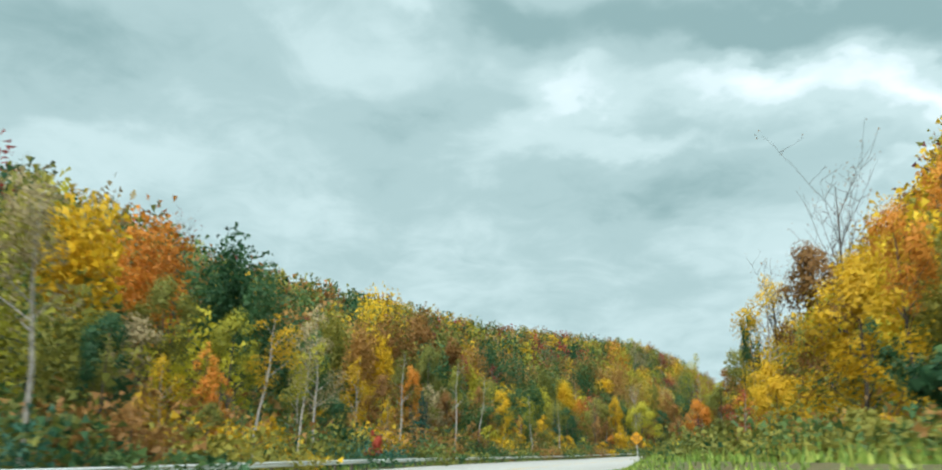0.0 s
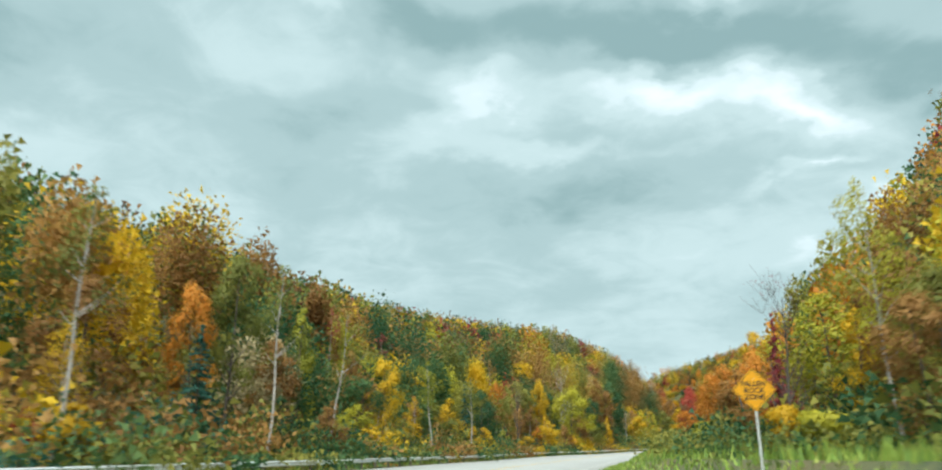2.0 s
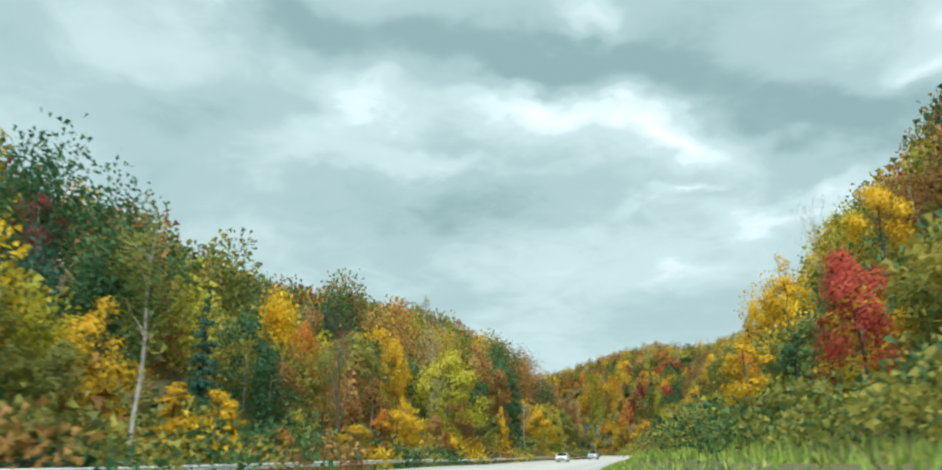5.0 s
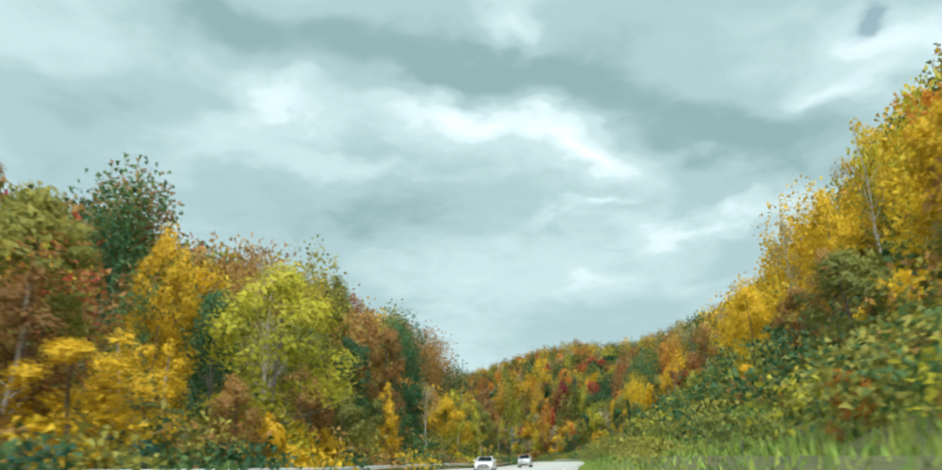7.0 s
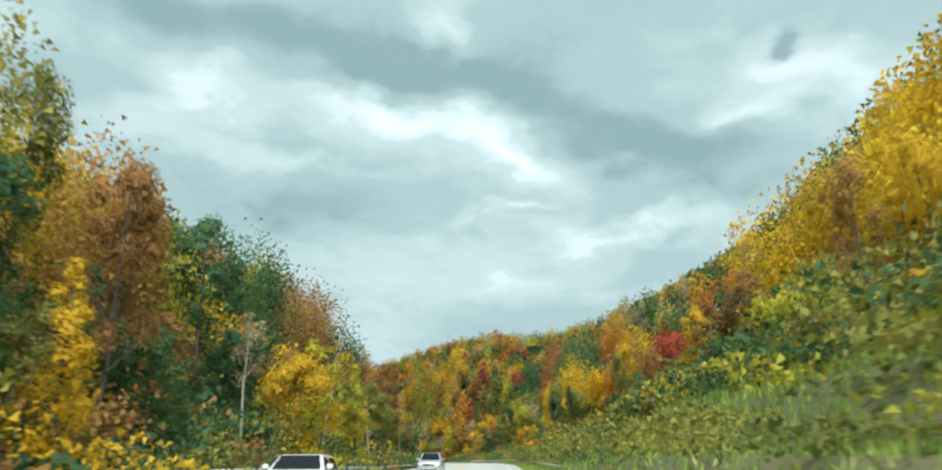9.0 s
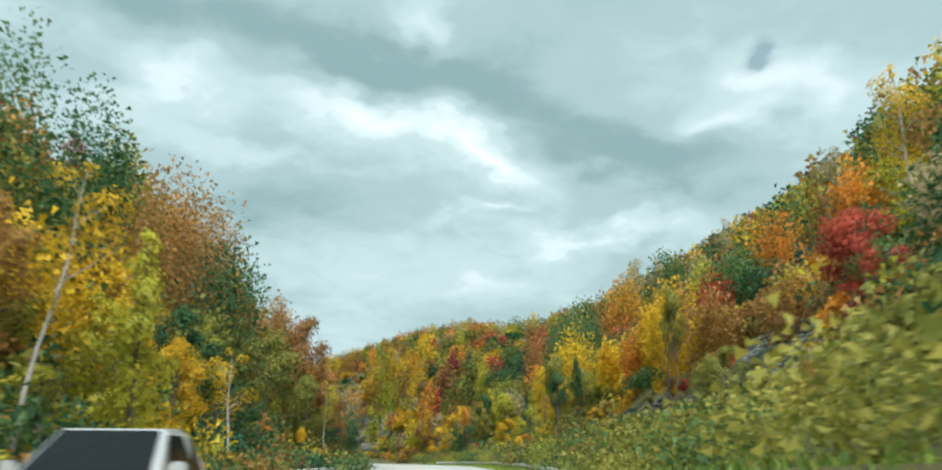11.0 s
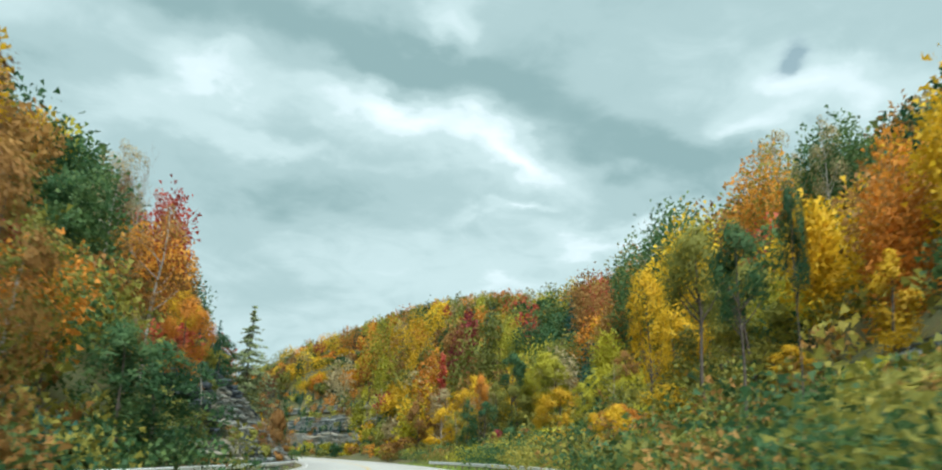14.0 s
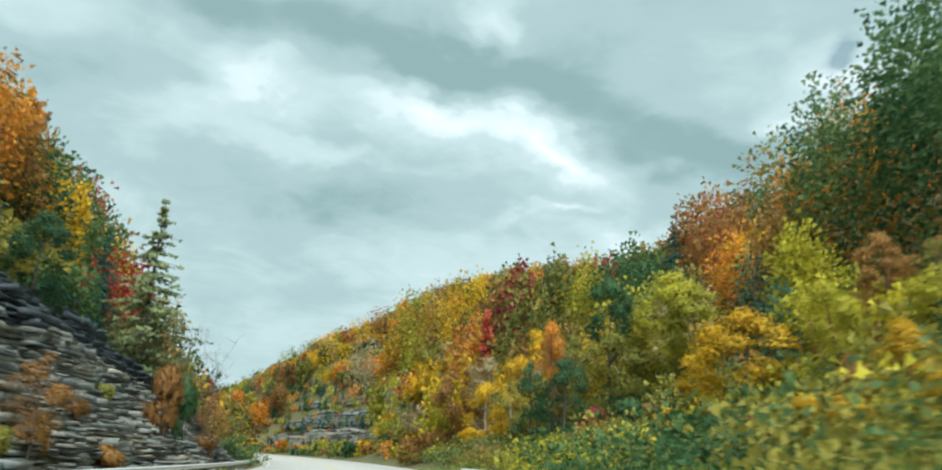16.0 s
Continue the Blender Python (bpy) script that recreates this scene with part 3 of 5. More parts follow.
def pair(name, made):
    (tv, tf), leaves = made
    return mesh_from(name + "_trunk", tv, tf, [BARK], smooth=True), leafy_mesh(name + "_crown", *leaves, [LEAF["gold"]])


SHAPES = {
    "broad": [pair("broad", broad_tree(20 + k, R=3.1 + 0.3 * (k % 3), lobes=34, leaves=6200, size=0.10, shell=2100, dome=True)) for k in range(6)],
    "broad_mid": [pair("broad", broad_tree(120 + k, R=3.1 + 0.3 * (k % 3), crown_from=0.36, lobes=28, leaves=5200, size=0.10, shell=1800, dome=True)) for k in range(5)],
    "broad_high": [pair("broad", broad_tree(130 + k, R=3.1 + 0.3 * (k % 3), crown_from=0.56, lobes=22, leaves=4400, size=0.10, shell=1500, dome=True)) for k in range(4)],
    "row": [pair("row", broad_tree(140 + k, R=3.1 + 0.3 * (k % 3), lobes=24, leaves=3600, size=0.115, shell=1200, dome=k % 2 == 0)) for k in range(6)],
    "slim": [pair("slim", broad_tree(40 + k, R=2.1, narrow=0.95, crown_from=0.14, leaves=3300, size=0.105, shell=1000)) for k in range(4)],
    "thin": [pair("thin", broad_tree(50 + k, R=2.9, crown_from=0.36, lobes=15, leaves=2600, size=0.095, gap=0.8, trunk_r=0.16)) for k in range(4)],
    "pole": [pair("pole", broad_tree(90 + k, R=2.3, crown_from=0.52, lobes=9, leaves=1400, size=0.095, gap=0.8, trunk_r=0.15, twigs=9)) for k in range(3)],
    "conifer": [pair("conifer", conifer(60 + k, R=3.3, tiers=26, leaves=6500, size=0.12)) for k in range(2)],
    "bare": [pair("bare", bare_tree(70 + k)) for k in range(3)],
    "shrub": [pair("shrub", shrub(80 + k, leaves=1700, size=0.085)) for k in range(4)],
}
SHAPE_H = {"broad": 14.0, "broad_mid": 14.0, "broad_high": 14.0, "row": 14.0, "slim": 14.0, "thin": 14.0, "pole": 14.0, "conifer": 12.0, "bare": 15.0, "shrub": 2.6}
SHAPE_W = {"broad": 7.0, "broad_mid": 7.0, "broad_high": 7.0, "row": 7.0, "slim": 4.6, "thin": 5.8, "pole": 4.6, "conifer": 6.2, "bare": 6.5, "shrub": 3.4}
WORDS = {"gold": "golden yellow", "orange": "orange", "red": "bright red", "crimson": "dark crimson", "rust": "rusty brown", "olive": "olive green", "lime": "lime yellow", "green": "dark green", "pine": "blue-green", "sage": "pale sage green", "tan": "thin tan"}
SHAPE_WORDS = {"broad": "broad leafy tree", "broad_mid": "leafy tree on a tall trunk", "broad_high": "high-crowned leafy tree", "row": "leafy tree", "slim": "slim upright tree", "thin": "half-bare tree with a visible trunk", "pole": "slender tree with a long bare trunk", "conifer": "evergreen conifer", "bare": "leafless tree with bare twigs", "shrub": "low bushy shrub"}
CATEGORY = {"shrub": "shrub", "conifer": "conifer"}


def tree(shape, colour, s, d, height=None, turn=None, wide=1.0, pale=False, where="beside the road", lift=0.0, across=None):
    """One tree as a thing of its own: trunk and crown."""
    k = int(RNG.integers(len(SHAPES[shape])))
    trunk, crown = SHAPES[shape][k]
    h = height if height else float(tops(s, d) - ground(s, d))
    z = h / SHAPE_H[shape]
    thing = tagged(new("shrub" if shape == "shrub" else "conifer" if shape == "conifer" else "tree"), f"{WORDS[colour]} {SHAPE_WORDS[shape]} {where}", CATEGORY.get(shape, "tree"), "roadside " + ("shrubs" if shape == "shrub" else "trees"))
    w = across * 1.1 / SHAPE_W[shape] if across else wide * (z if shape == "shrub" else 0.35 + 0.65 * z)
    thing.matrix_basis = Matrix.Translation(Vector(on_ground(s, d, 0.15 - lift))) @ pose(0, 0, 0, 0, 0, RNG.uniform(0, 360) if turn is None else turn) @ Matrix.Diagonal((w, w, z, 1))
    a = under("trunk", trunk, thing)
    b = under("crown", crown, thing)
    for o, m in ((a, PALE_BARK if pale else BARK), (b, LEAF[colour])):
        o.material_slots[0].link = "OBJECT"
        o.material_slots[0].material = m
    return thing


def forest(name, spots, label):
    """Trees of a wood that nobody could count, in one mesh: spots of (s, d, height, width, colour, quads, leaf size)."""
    vs, fs, ns_, ix, tones, base = [], [], [], [], [], 0
    rng = np.random.default_rng(len(spots))
    protos = {}
    for (s_, d_, h, w, colour, quads, size, *given) in spots:
        low, far = h < 4.5, quads < 400
        foot, lift = given or (0.12 if low else 0.24, 0.0)
        key = (quads, int(rng.integers(12)), colour == "pine", low, h < 7.5, foot)
        if key not in protos:
            r2 = np.random.default_rng(key[1] * 31 + quads)
            if colour == "pine":
                parts = [(np.array((0, 0, z)), np.array((1.0, 1.0, 0.10)) * (0.36 * (1.04 - z))) for z in np.linspace(0.12, 0.98, 9)]
                parts = [(c_, np.array((r_[0], r_[1], 0.06))) for c_, r_ in parts]
            else:
                # lobes round a leaning stem, widest at mid height
                n_l = 9 if low else 13 if far else 20
                lean = r2.normal(size=2) * 0.05
                parts = []
                for k in range(n_l):
                    f_ = k / (n_l - 1)
                    half = 0.5 * math.sqrt(1 - ((f_ - 0.4) / 0.68) ** 2)
                    a_, off_ = k * 2.4 + r2.uniform(0, 1.5), half * r2.uniform(0.45, 0.8) * (0.35 if f_ > 0.9 else 1)
                    r_ = half * r2.uniform(0.26, 0.4) + 0.04
                    parts.append((np.array((lean[0] * f_ + math.cos(a_) * off_, lean[1] * f_ + math.sin(a_) * off_, foot + (0.92 - foot) * f_)), np.array((r_, r_, r_ * r2.uniform(0.75, 1.0) * (0.92 - foot)))))
            protos[key] = leaf_cloud(r2, parts, quads, 1.0, np.array((0, 0, 0.3)), 0 if colour == "pine" else int(quads * 0.42), 1.75 if size < 0.3 else 1.5, 0.96 if size < 0.25 else 0.86)
        pv, pf, pn = protos[key]
        turn = rng.uniform(0, 6.28)
        co, si = math.cos(turn), math.sin(turn)
        # the sprays keep their true size whatever the tree's height
        c4 = pv.reshape(-1, 3, 3)
        mid = c4.mean(1, keepdims=True)
        v = (mid * (w, w, h) + (c4 - mid) * size).reshape(-1, 3)
        v, nn = (np.stack([q[:, 0] * co - q[:, 1] * si, q[:, 0] * si + q[:, 1] * co, q[:, 2]], -1) for q in (v, pn))
        vs.append(v + on_ground(s_, d_, -lift))
        ns_.append(nn)
        fs.append(pf + base)
        ix.append(np.full(len(pf), KINDS.index(colour)))
        tones.append(np.full(len(pf), rng.uniform(-0.2, 0.22)))
        base += len(v)
    me = leafy_mesh(name, np.concatenate(vs), np.concatenate(fs), np.concatenate(ns_), [LEAF[k] for k in KINDS], np.concatenate(ix))
    me.attributes.new("tone", "FLOAT", "FACE").data.foreach_set("value", np.concatenate(tones).astype(np.float32))
    return tagged(new(name, me), label, "forest", kind="stuff")


# stretches of hill where yellow (+) or dark green (-) trees gather: along, across, shift
LEANING = [(210, 262, 11, 40, 0.5), (262, 335, 14, 50, 0.45), (445, 475, 24, 60, -0.42), (400, 440, 26, 60, -0.3), (330, 400, 10, 22, -0.08), (590, 700, 36, 62, 0.12), (560, 640, 62, 110, -0.2),
           (60, 90, -60, -16, -0.2), (120, 150, -60, -22, -0.3), (440, 520, -60, -20, -0.38), (215, 250, -60, -20, -0.25), (0, 45, -60, -16, 0.2)]


def chance_colour(rng, s, d):
    """Colour of a tree by the stretch of hill: patches of one kind stand together."""
    a = noise.noise((s * 0.035, d * 0.045, 1.0)) + rng.normal() * 0.36 + 0.06 * float(stretch(s, 560, 900, 120)) * (d > 0) - 0.14 * float(stretch(s, 60, 340, 60)) * (d < 0)
    warm = 0.12 + 0.18 * float(stretch(s, 560, 900, 120)) * (d > 0) - 0.05 * float(stretch(s, 180, 300, 60)) * (d < 0)
    a += sum(v for s0, s1, d0, d1, v in LEANING if s0 < s < s1 and d0 < d < d1)
    r = rng.random()
    if a > 0.42:
        return "gold" if r < 0.55 else "orange" if r < 0.55 + warm else "lime"
    if a > 0.12:
        return "olive" if r < 0.56 else "lime" if r < 0.76 else "gold" if r < 0.88 else "rust"
    if s > 560 and d > 0 and r < 0.45:
        return ("rust", "orange", "tan", "gold", "olive", "green")[int(rng.integers(6))]
    if a > -0.12:
        return "rust" if r < 0.34 else "orange" if r < 0.34 + warm * 0.6 else "olive" if r < 0.86 else "green"
    if a > -0.36:
        return "green" if r < 0.48 else "olive" if r < 0.84 else "tan"
    return "green" if r < 0.6 else "crimson" if r < 0.68 else "red" if r < 0.68 + warm * 0.5 else "rust"


# ---------------------------------------------------------------- trees told apart on the slopes
STANDING, STANDING_COLOUR = [], []


def plant(shape, colour, s, d, top, low, across):
    """A tree at a known place: height of its top and of its lower leaves over the road, and the width of its crown."""
    g = float(ground(s, d))
    floor_h = min(g, low - 0.35 * (top - low))
    height = max(top - floor_h, 1.2)
    bare_part = (low - 0.45 * (top - low) - floor_h) / height
    STANDING.append((s, d, top, low, across))
    STANDING_COLOUR.append(colour)
    if s > 540 or abs(d) > 27 and shape in ("broad", "slim", "shrub"):
        foot = 0.2 if bare_part < 0.3 else 0.4 if bare_part < 0.5 else 0.6 if bare_part < 0.65 else 0.72
        leaves = ((700, 0.32) if s > 540 else (3400, 0.15) if abs(d) < 36 else (2400, 0.19))
        (spots_far if s > 540 else spots_near).append((s, d, height, across * (0.92 if s > 540 else 1.1), colour, leaves[0], leaves[1], foot, floor_h - g))
        return
    form = shape if shape != "broad" or bare_part < 0.3 else "broad_mid" if bare_part < 0.5 else "broad_high"
    tree(form, colour, s, d, height, across=across, pale=shape in ("pole", "thin") or colour == "tan", where="beside the road" if abs(d) < 27 else "on the wooded hillside", lift=floor_h - g)


spots_near, spots_far, spots_low = [], [], []
# left of the road, 0 to 100 m along
plant("broad", "rust", 33, -17.2, 3.8, 1.6, 2.2)
plant("broad", "green", 37, -21.2, 9.0, 5.9, 3.2)
plant("broad", "olive", 39, -23.1, 7.0, 3.2, 3.3)
plant("broad", "olive", 40, -17.2, 4.4, 1.6, 2.2)
plant("thin", "gold", 41, -20.2, 7.4, 2.2, 2.6)
plant("broad", "gold", 44, -28.4, 15.8, 12.7, 4.1)
plant("slim", "orange", 46, -19.1, 6.9, 2.3, 1.7)
plant("slim", "orange", 49, -22.2, 9.4, 5.1, 2.0)
plant("broad", "olive", 50, -25.5, 13.7, 10.0, 4.5)
plant("slim", "gold", 51, -18.0, 4.4, 1.5, 1.4)
plant("broad", "orange", 53, -30.0, 18.1, 13.1, 6.2)
plant("broad", "lime", 57, -24.3, 12.7, 8.4, 4.1)
plant("thin", "tan", 61, -45.0, 26.7, 23.2, 2.2)
plant("thin", "olive", 63, -21.1, 8.6, 3.1, 3.9)
plant("bare", "crimson", 66, -34.9, 23.1, 18.8, 4.1)
plant("broad", "green", 71, -29.0, 18.5, 11.9, 4.2)
plant("shrub", "red", 72, -17.1, 4.0, 2.6, 2.3)
plant("broad", "green", 74, -22.1, 7.5, 4.2, 3.3)
plant("broad", "green", 77, -25.6, 14.9, 8.0, 4.7)
plant("slim", "green", 77, -36.2, 24.2, 18.0, 5.3)
plant("thin", "gold", 82, -22.8, 12.7, 9.9, 3.5)
plant("shrub", "orange", 86, -30.0, 6.0, 2.7, 3.3)
plant("thin", "gold", 88, -21.1, 8.5, 6.6, 2.5)
plant("shrub", "red", 89, -23.5, 4.8, 2.9, 3.2)
plant("broad", "olive", 91, -30.2, 17.7, 15.1, 4.8)
plant("thin", "crimson", 91, -32.8, 20.0, 17.5, 4.0)
plant("broad", "rust", 98, -29.1, 17.5, 13.1, 4.1)
# left of the road, 100 to 200 m along
plant("conifer", "pine", 101, -21.1, 10.1, 3.2, 4.4)
plant("broad", "gold", 102, -28.6, 16.9, 12.7, 5.0)
plant("broad", "orange", 106, -24.2, 14.2, 9.4, 3.2)
plant("broad", "olive", 111, -24.1, 17.9, 10.9, 4.9)
plant("broad", "rust", 116, -22.1, 11.5, 5.4, 4.9)
plant("broad", "rust", 119, -33.1, 22.2, 17.6, 6.0)
plant("broad", "olive", 121, -34.7, 23.7, 16.1, 8.0)
plant("slim", "lime", 127, -25.0, 16.8, 11.8, 3.4)
plant("thin", "gold", 134, -18.2, 6.5, 4.8, 1.5)
plant("broad", "gold", 136, -43.4, 30.5, 25.5, 8.7)
plant("broad", "green", 143, -24.0, 10.7, 7.8, 4.7)
plant("broad", "rust", 144, -26.4, 14.5, 10.8, 2.5)
plant("broad", "rust", 144, -39.4, 27.5, 22.1, 5.0)
plant("thin", "gold", 148, -24.0, 9.9, 5.9, 4.1)
plant("thin", "gold", 150, -20.1, 9.1, 6.4, 2.8)
plant("broad", "rust", 156, -36.7, 24.1, 19.7, 3.5)
plant("thin", "crimson", 157, -35.1, 22.7, 19.6, 3.5)
plant("slim", "lime", 164, -36.6, 20.2, 14.3, 4.9)
plant("broad", "green", 166, -25.2, 15.7, 11.4, 4.9)
plant("broad", "olive", 166, -20.2, 6.8, 3.1, 3.7)
plant("pole", "gold", 168, -26.5, 13.9, 11.4, 2.5)
plant("broad", "rust", 173, -40.2, 25.9, 17.9, 9.0)
plant("slim", "gold", 175, -19.3, 6.0, 2.3, 3.4)
plant("broad", "green", 182, -28.0, 16.3, 10.8, 4.4)
plant("broad", "orange", 187, -18.0, 3.9, 1.7, 2.7)
plant("conifer", "pine", 188, -24.3, 14.0, 4.3, 4.7)
plant("thin", "crimson", 192, -42.2, 24.5, 19.9, 4.6)
plant("broad", "green", 193, -35.5, 24.7, 17.1, 7.3)
plant("broad", "green", 194, -44.4, 30.7, 21.3, 8.8)
# left of the road, 200 to 300 m along
plant("broad", "gold", 200, -16.2, 4.4, 2.0, 3.2)
plant("bare", "rust", 203, -19.2, 15.5, 7.8, 3.6)
plant("slim", "orange", 209, -17.2, 6.5, 1.6, 3.3)
plant("broad", "orange", 211, -26.0, 15.6, 11.9, 2.8)
plant("broad", "olive", 212, -24.1, 12.8, 8.4, 4.4)
plant("broad", "olive", 214, -37.2, 25.2, 19.0, 7.2)
plant("broad", "gold", 220, -18.2, 6.9, 3.4, 5.3)
plant("broad", "gold", 222, -34.5, 19.8, 16.7, 4.1)
plant("broad", "olive", 228, -26.1, 17.1, 10.5, 8.0)
plant("thin", "rust", 233, -35.0, 23.0, 19.2, 4.3)
plant("broad", "rust", 238, -18.7, 7.0, 1.4, 3.5)
plant("broad", "gold", 239, -25.2, 17.8, 10.4, 4.7)
plant("slim", "gold", 241, -25.3, 17.6, 9.1, 4.5)
plant("shrub", "gold", 241, -17.2, 5.1, 1.7, 3.3)
plant("broad", "lime", 246, -19.3, 16.1, 7.2, 9.8)
plant("broad", "green", 248, -25.1, 15.3, 10.0, 4.6)
plant("shrub", "gold", 250, -16.0, 4.4, 2.4, 2.4)
plant("broad", "rust", 257, -20.0, 9.0, 4.7, 4.3)
plant("broad", "green", 258, -43.0, 28.1, 20.5, 9.5)
plant("broad", "rust", 260, -21.1, 10.2, 5.2, 5.0)
plant("bare", "tan", 261, -26.1, 22.0, 10.2, 5.9)
plant("broad", "olive", 265, -19.1, 8.6, 1.7, 5.9)
plant("broad", "green", 265, -43.7, 31.8, 26.3, 8.0)
plant("broad", "olive", 266, -24.1, 16.0, 7.7, 8.0)
plant("broad", "rust", 268, -44.9, 32.6, 26.2, 8.2)
plant("broad", "green", 273, -21.0, 15.2, 7.6, 5.9)
plant("slim", "gold", 274, -17.0, 10.2, 3.6, 2.9)
plant("broad", "olive", 275, -19.1, 8.3, 4.7, 4.1)
plant("broad", "rust", 275, -32.5, 24.9, 17.5, 12.9)
plant("broad", "olive", 279, -28.1, 25.7, 17.7, 8.0)
plant("broad", "rust", 282, -19.4, 17.8, 10.2, 5.4)
plant("broad", "olive", 284, -27.0, 25.3, 17.4, 4.7)
plant("broad", "gold", 284, -45.3, 25.9, 24.4, 7.6)
plant("broad", "green", 287, -19.2, 9.3, 3.1, 5.5)
plant("broad", "rust", 293, -27.1, 23.5, 15.0, 7.2)
plant("broad", "rust", 294, -43.6, 32.3, 26.0, 7.9)
plant("broad", "rust", 298, -26.0, 22.5, 14.3, 5.0)
# left of the road, 300 to 400 m along
plant("broad", "green", 304, -23.1, 22.1, 11.1, 8.0)
plant("broad", "gold", 315, -18.0, 10.9, 3.1, 7.2)
plant("slim", "lime", 315, -16.1, 13.4, 2.1, 5.9)
plant("slim", "lime", 331, -15.3, 12.7, 5.2, 3.4)
plant("slim", "lime", 340, -19.1, 11.9, 8.1, 2.2)
plant("broad", "green", 346, -34.1, 31.1, 20.7, 8.0)
plant("broad", "gold", 346, -19.1, 9.1, 4.6, 4.0)
plant("shrub", "lime", 347, -19.0, 4.2, 1.1, 2.7)
plant("thin", "gold", 352, -24.1, 15.2, 12.4, 3.5)
plant("broad", "green", 356, -34.1, 30.9, 17.5, 8.0)
plant("broad", "green", 359, -20.1, 8.8, 2.7, 5.3)
plant("broad", "rust", 374, -32.6, 30.2, 19.1, 10.6)
plant("thin", "tan", 375, -64.3, 53.5, 41.2, 5.5)
plant("broad", "green", 378, -27.1, 22.5, 14.8, 8.0)
plant("broad", "green", 380, -41.5, 34.4, 30.6, 5.7)
plant("broad", "olive", 381, -22.1, 14.7, 5.9, 8.0)
plant("broad", "rust", 384, -34.1, 32.4, 20.6, 13.0)
plant("shrub", "gold", 387, -19.1, 4.9, 2.7, 2.9)
plant("broad", "rust", 391, -34.7, 32.5, 20.7, 12.5)
plant("broad", "olive", 395, -20.0, 11.7, 6.3, 5.4)
plant("broad", "olive", 400, -22.1, 13.0, 8.6, 5.3)
# left of the road, 400 to 500 m along
plant("broad", "green", 401, -18.1, 6.8, 1.8, 4.9)
plant("broad", "rust", 402, -18.1, 13.2, 4.1, 4.5)
plant("broad", "rust", 402, -22.0, 20.7, 10.0, 7.9)
plant("broad", "rust", 409, -20.1, 14.4, 6.0, 4.6)
plant("thin", "crimson", 411, -60.6, 50.5, 41.8, 8.0)
plant("broad", "rust", 412, -28.0, 23.1, 15.5, 5.0)
plant("thin", "rust", 414, -38.4, 39.9, 29.9, 10.4)
plant("broad", "rust", 420, -34.0, 27.3, 19.6, 6.8)
plant("broad", "green", 421, -18.0, 8.3, 2.8, 5.5)
plant("broad", "green", 424, -17.0, 7.6, 2.5, 5.4)
plant("thin", "crimson", 428, -34.0, 25.3, 21.5, 3.7)
plant("thin", "rust", 441, -24.1, 22.1, 12.2, 6.2)
plant("broad", "orange", 447, -22.1, 14.5, 9.3, 3.9)
plant("broad", "green", 447, -32.0, 25.3, 16.3, 6.3)
plant("thin", "tan", 457, -34.1, 33.1, 24.9, 6.1)
plant("broad", "gold", 459, -26.2, 17.4, 12.3, 4.0)
plant("thin", "crimson", 460, -34.1, 30.6, 26.7, 2.8)
plant("broad", "orange", 461, -30.1, 23.8, 17.3, 7.7)
plant("broad", "red", 464, -30.1, 28.3, 19.0, 5.9)
plant("bare", "tan", 466, -34.0, 33.5, 26.3, 3.6)
plant("broad", "orange", 469, -26.2, 16.9, 13.8, 3.5)
plant("broad", "green", 481, -25.0, 15.8, 10.6, 4.7)
plant("thin", "red", 481, -35.1, 35.3, 26.8, 8.0)
plant("shrub", "rust", 487, -17.0, 7.0, 2.2, 4.2)
plant("broad", "orange", 488, -34.1, 29.2, 22.1, 5.9)
plant("shrub", "green", 492, -17.0, 7.3, 5.4, 2.8)
plant("broad", "rust", 493, -34.1, 27.7, 18.5, 7.8)
plant("broad", "green", 497, -33.1, 26.1, 18.9, 7.2)
plant("slim", "orange", 498, -35.1, 28.7, 26.1, 2.3)
# left of the road, 500 to 600 m along
plant("conifer", "pine", 504, -28.1, 21.0, 14.3, 4.4)
plant("bare", "crimson", 504, -19.1, 11.7, 7.2, 3.1)
plant("broad", "gold", 505, -35.0, 25.4, 16.9, 8.0)
plant("conifer", "pine", 505, -24.0, 15.0, 8.9, 4.4)
plant("slim", "gold", 514, -35.0, 26.6, 23.5, 3.0)
# right of the road, 0 to 100 m along
plant("broad", "gold", 35, 14.1, 10.4, 4.6, 4.9)
plant("broad", "orange", 37, 17.2, 13.3, 10.4, 2.9)
plant("broad", "gold", 40, 12.0, 5.4, 2.9, 2.5)
plant("thin", "red", 44, 11.1, 5.3, 2.8, 2.3)
plant("broad", "rust", 51, 18.1, 15.2, 9.0, 5.5)
plant("bare", "rust", 54, 20.1, 20.8, 14.7, 6.0)
plant("thin", "gold", 65, 17.1, 16.7, 6.8, 5.8)
plant("broad", "orange", 68, 11.8, 6.3, 3.6, 2.4)
plant("broad", "green", 72, 17.1, 14.4, 11.5, 2.0)
plant("broad", "olive", 76, 17.0, 11.8, 8.1, 3.2)
plant("broad", "rust", 80, 13.0, 6.6, 3.6, 2.6)
plant("broad", "olive", 83, 15.1, 8.2, 3.8, 3.2)
plant("thin", "lime", 84, 13.6, 12.3, 6.0, 3.0)
plant("bare", "rust", 87, 22.0, 20.5, 12.5, 6.5)
plant("bare", "crimson", 95, 12.8, 10.1, 4.0, 3.2)
plant("slim", "rust", 100, 12.0, 6.5, 3.4, 2.6)
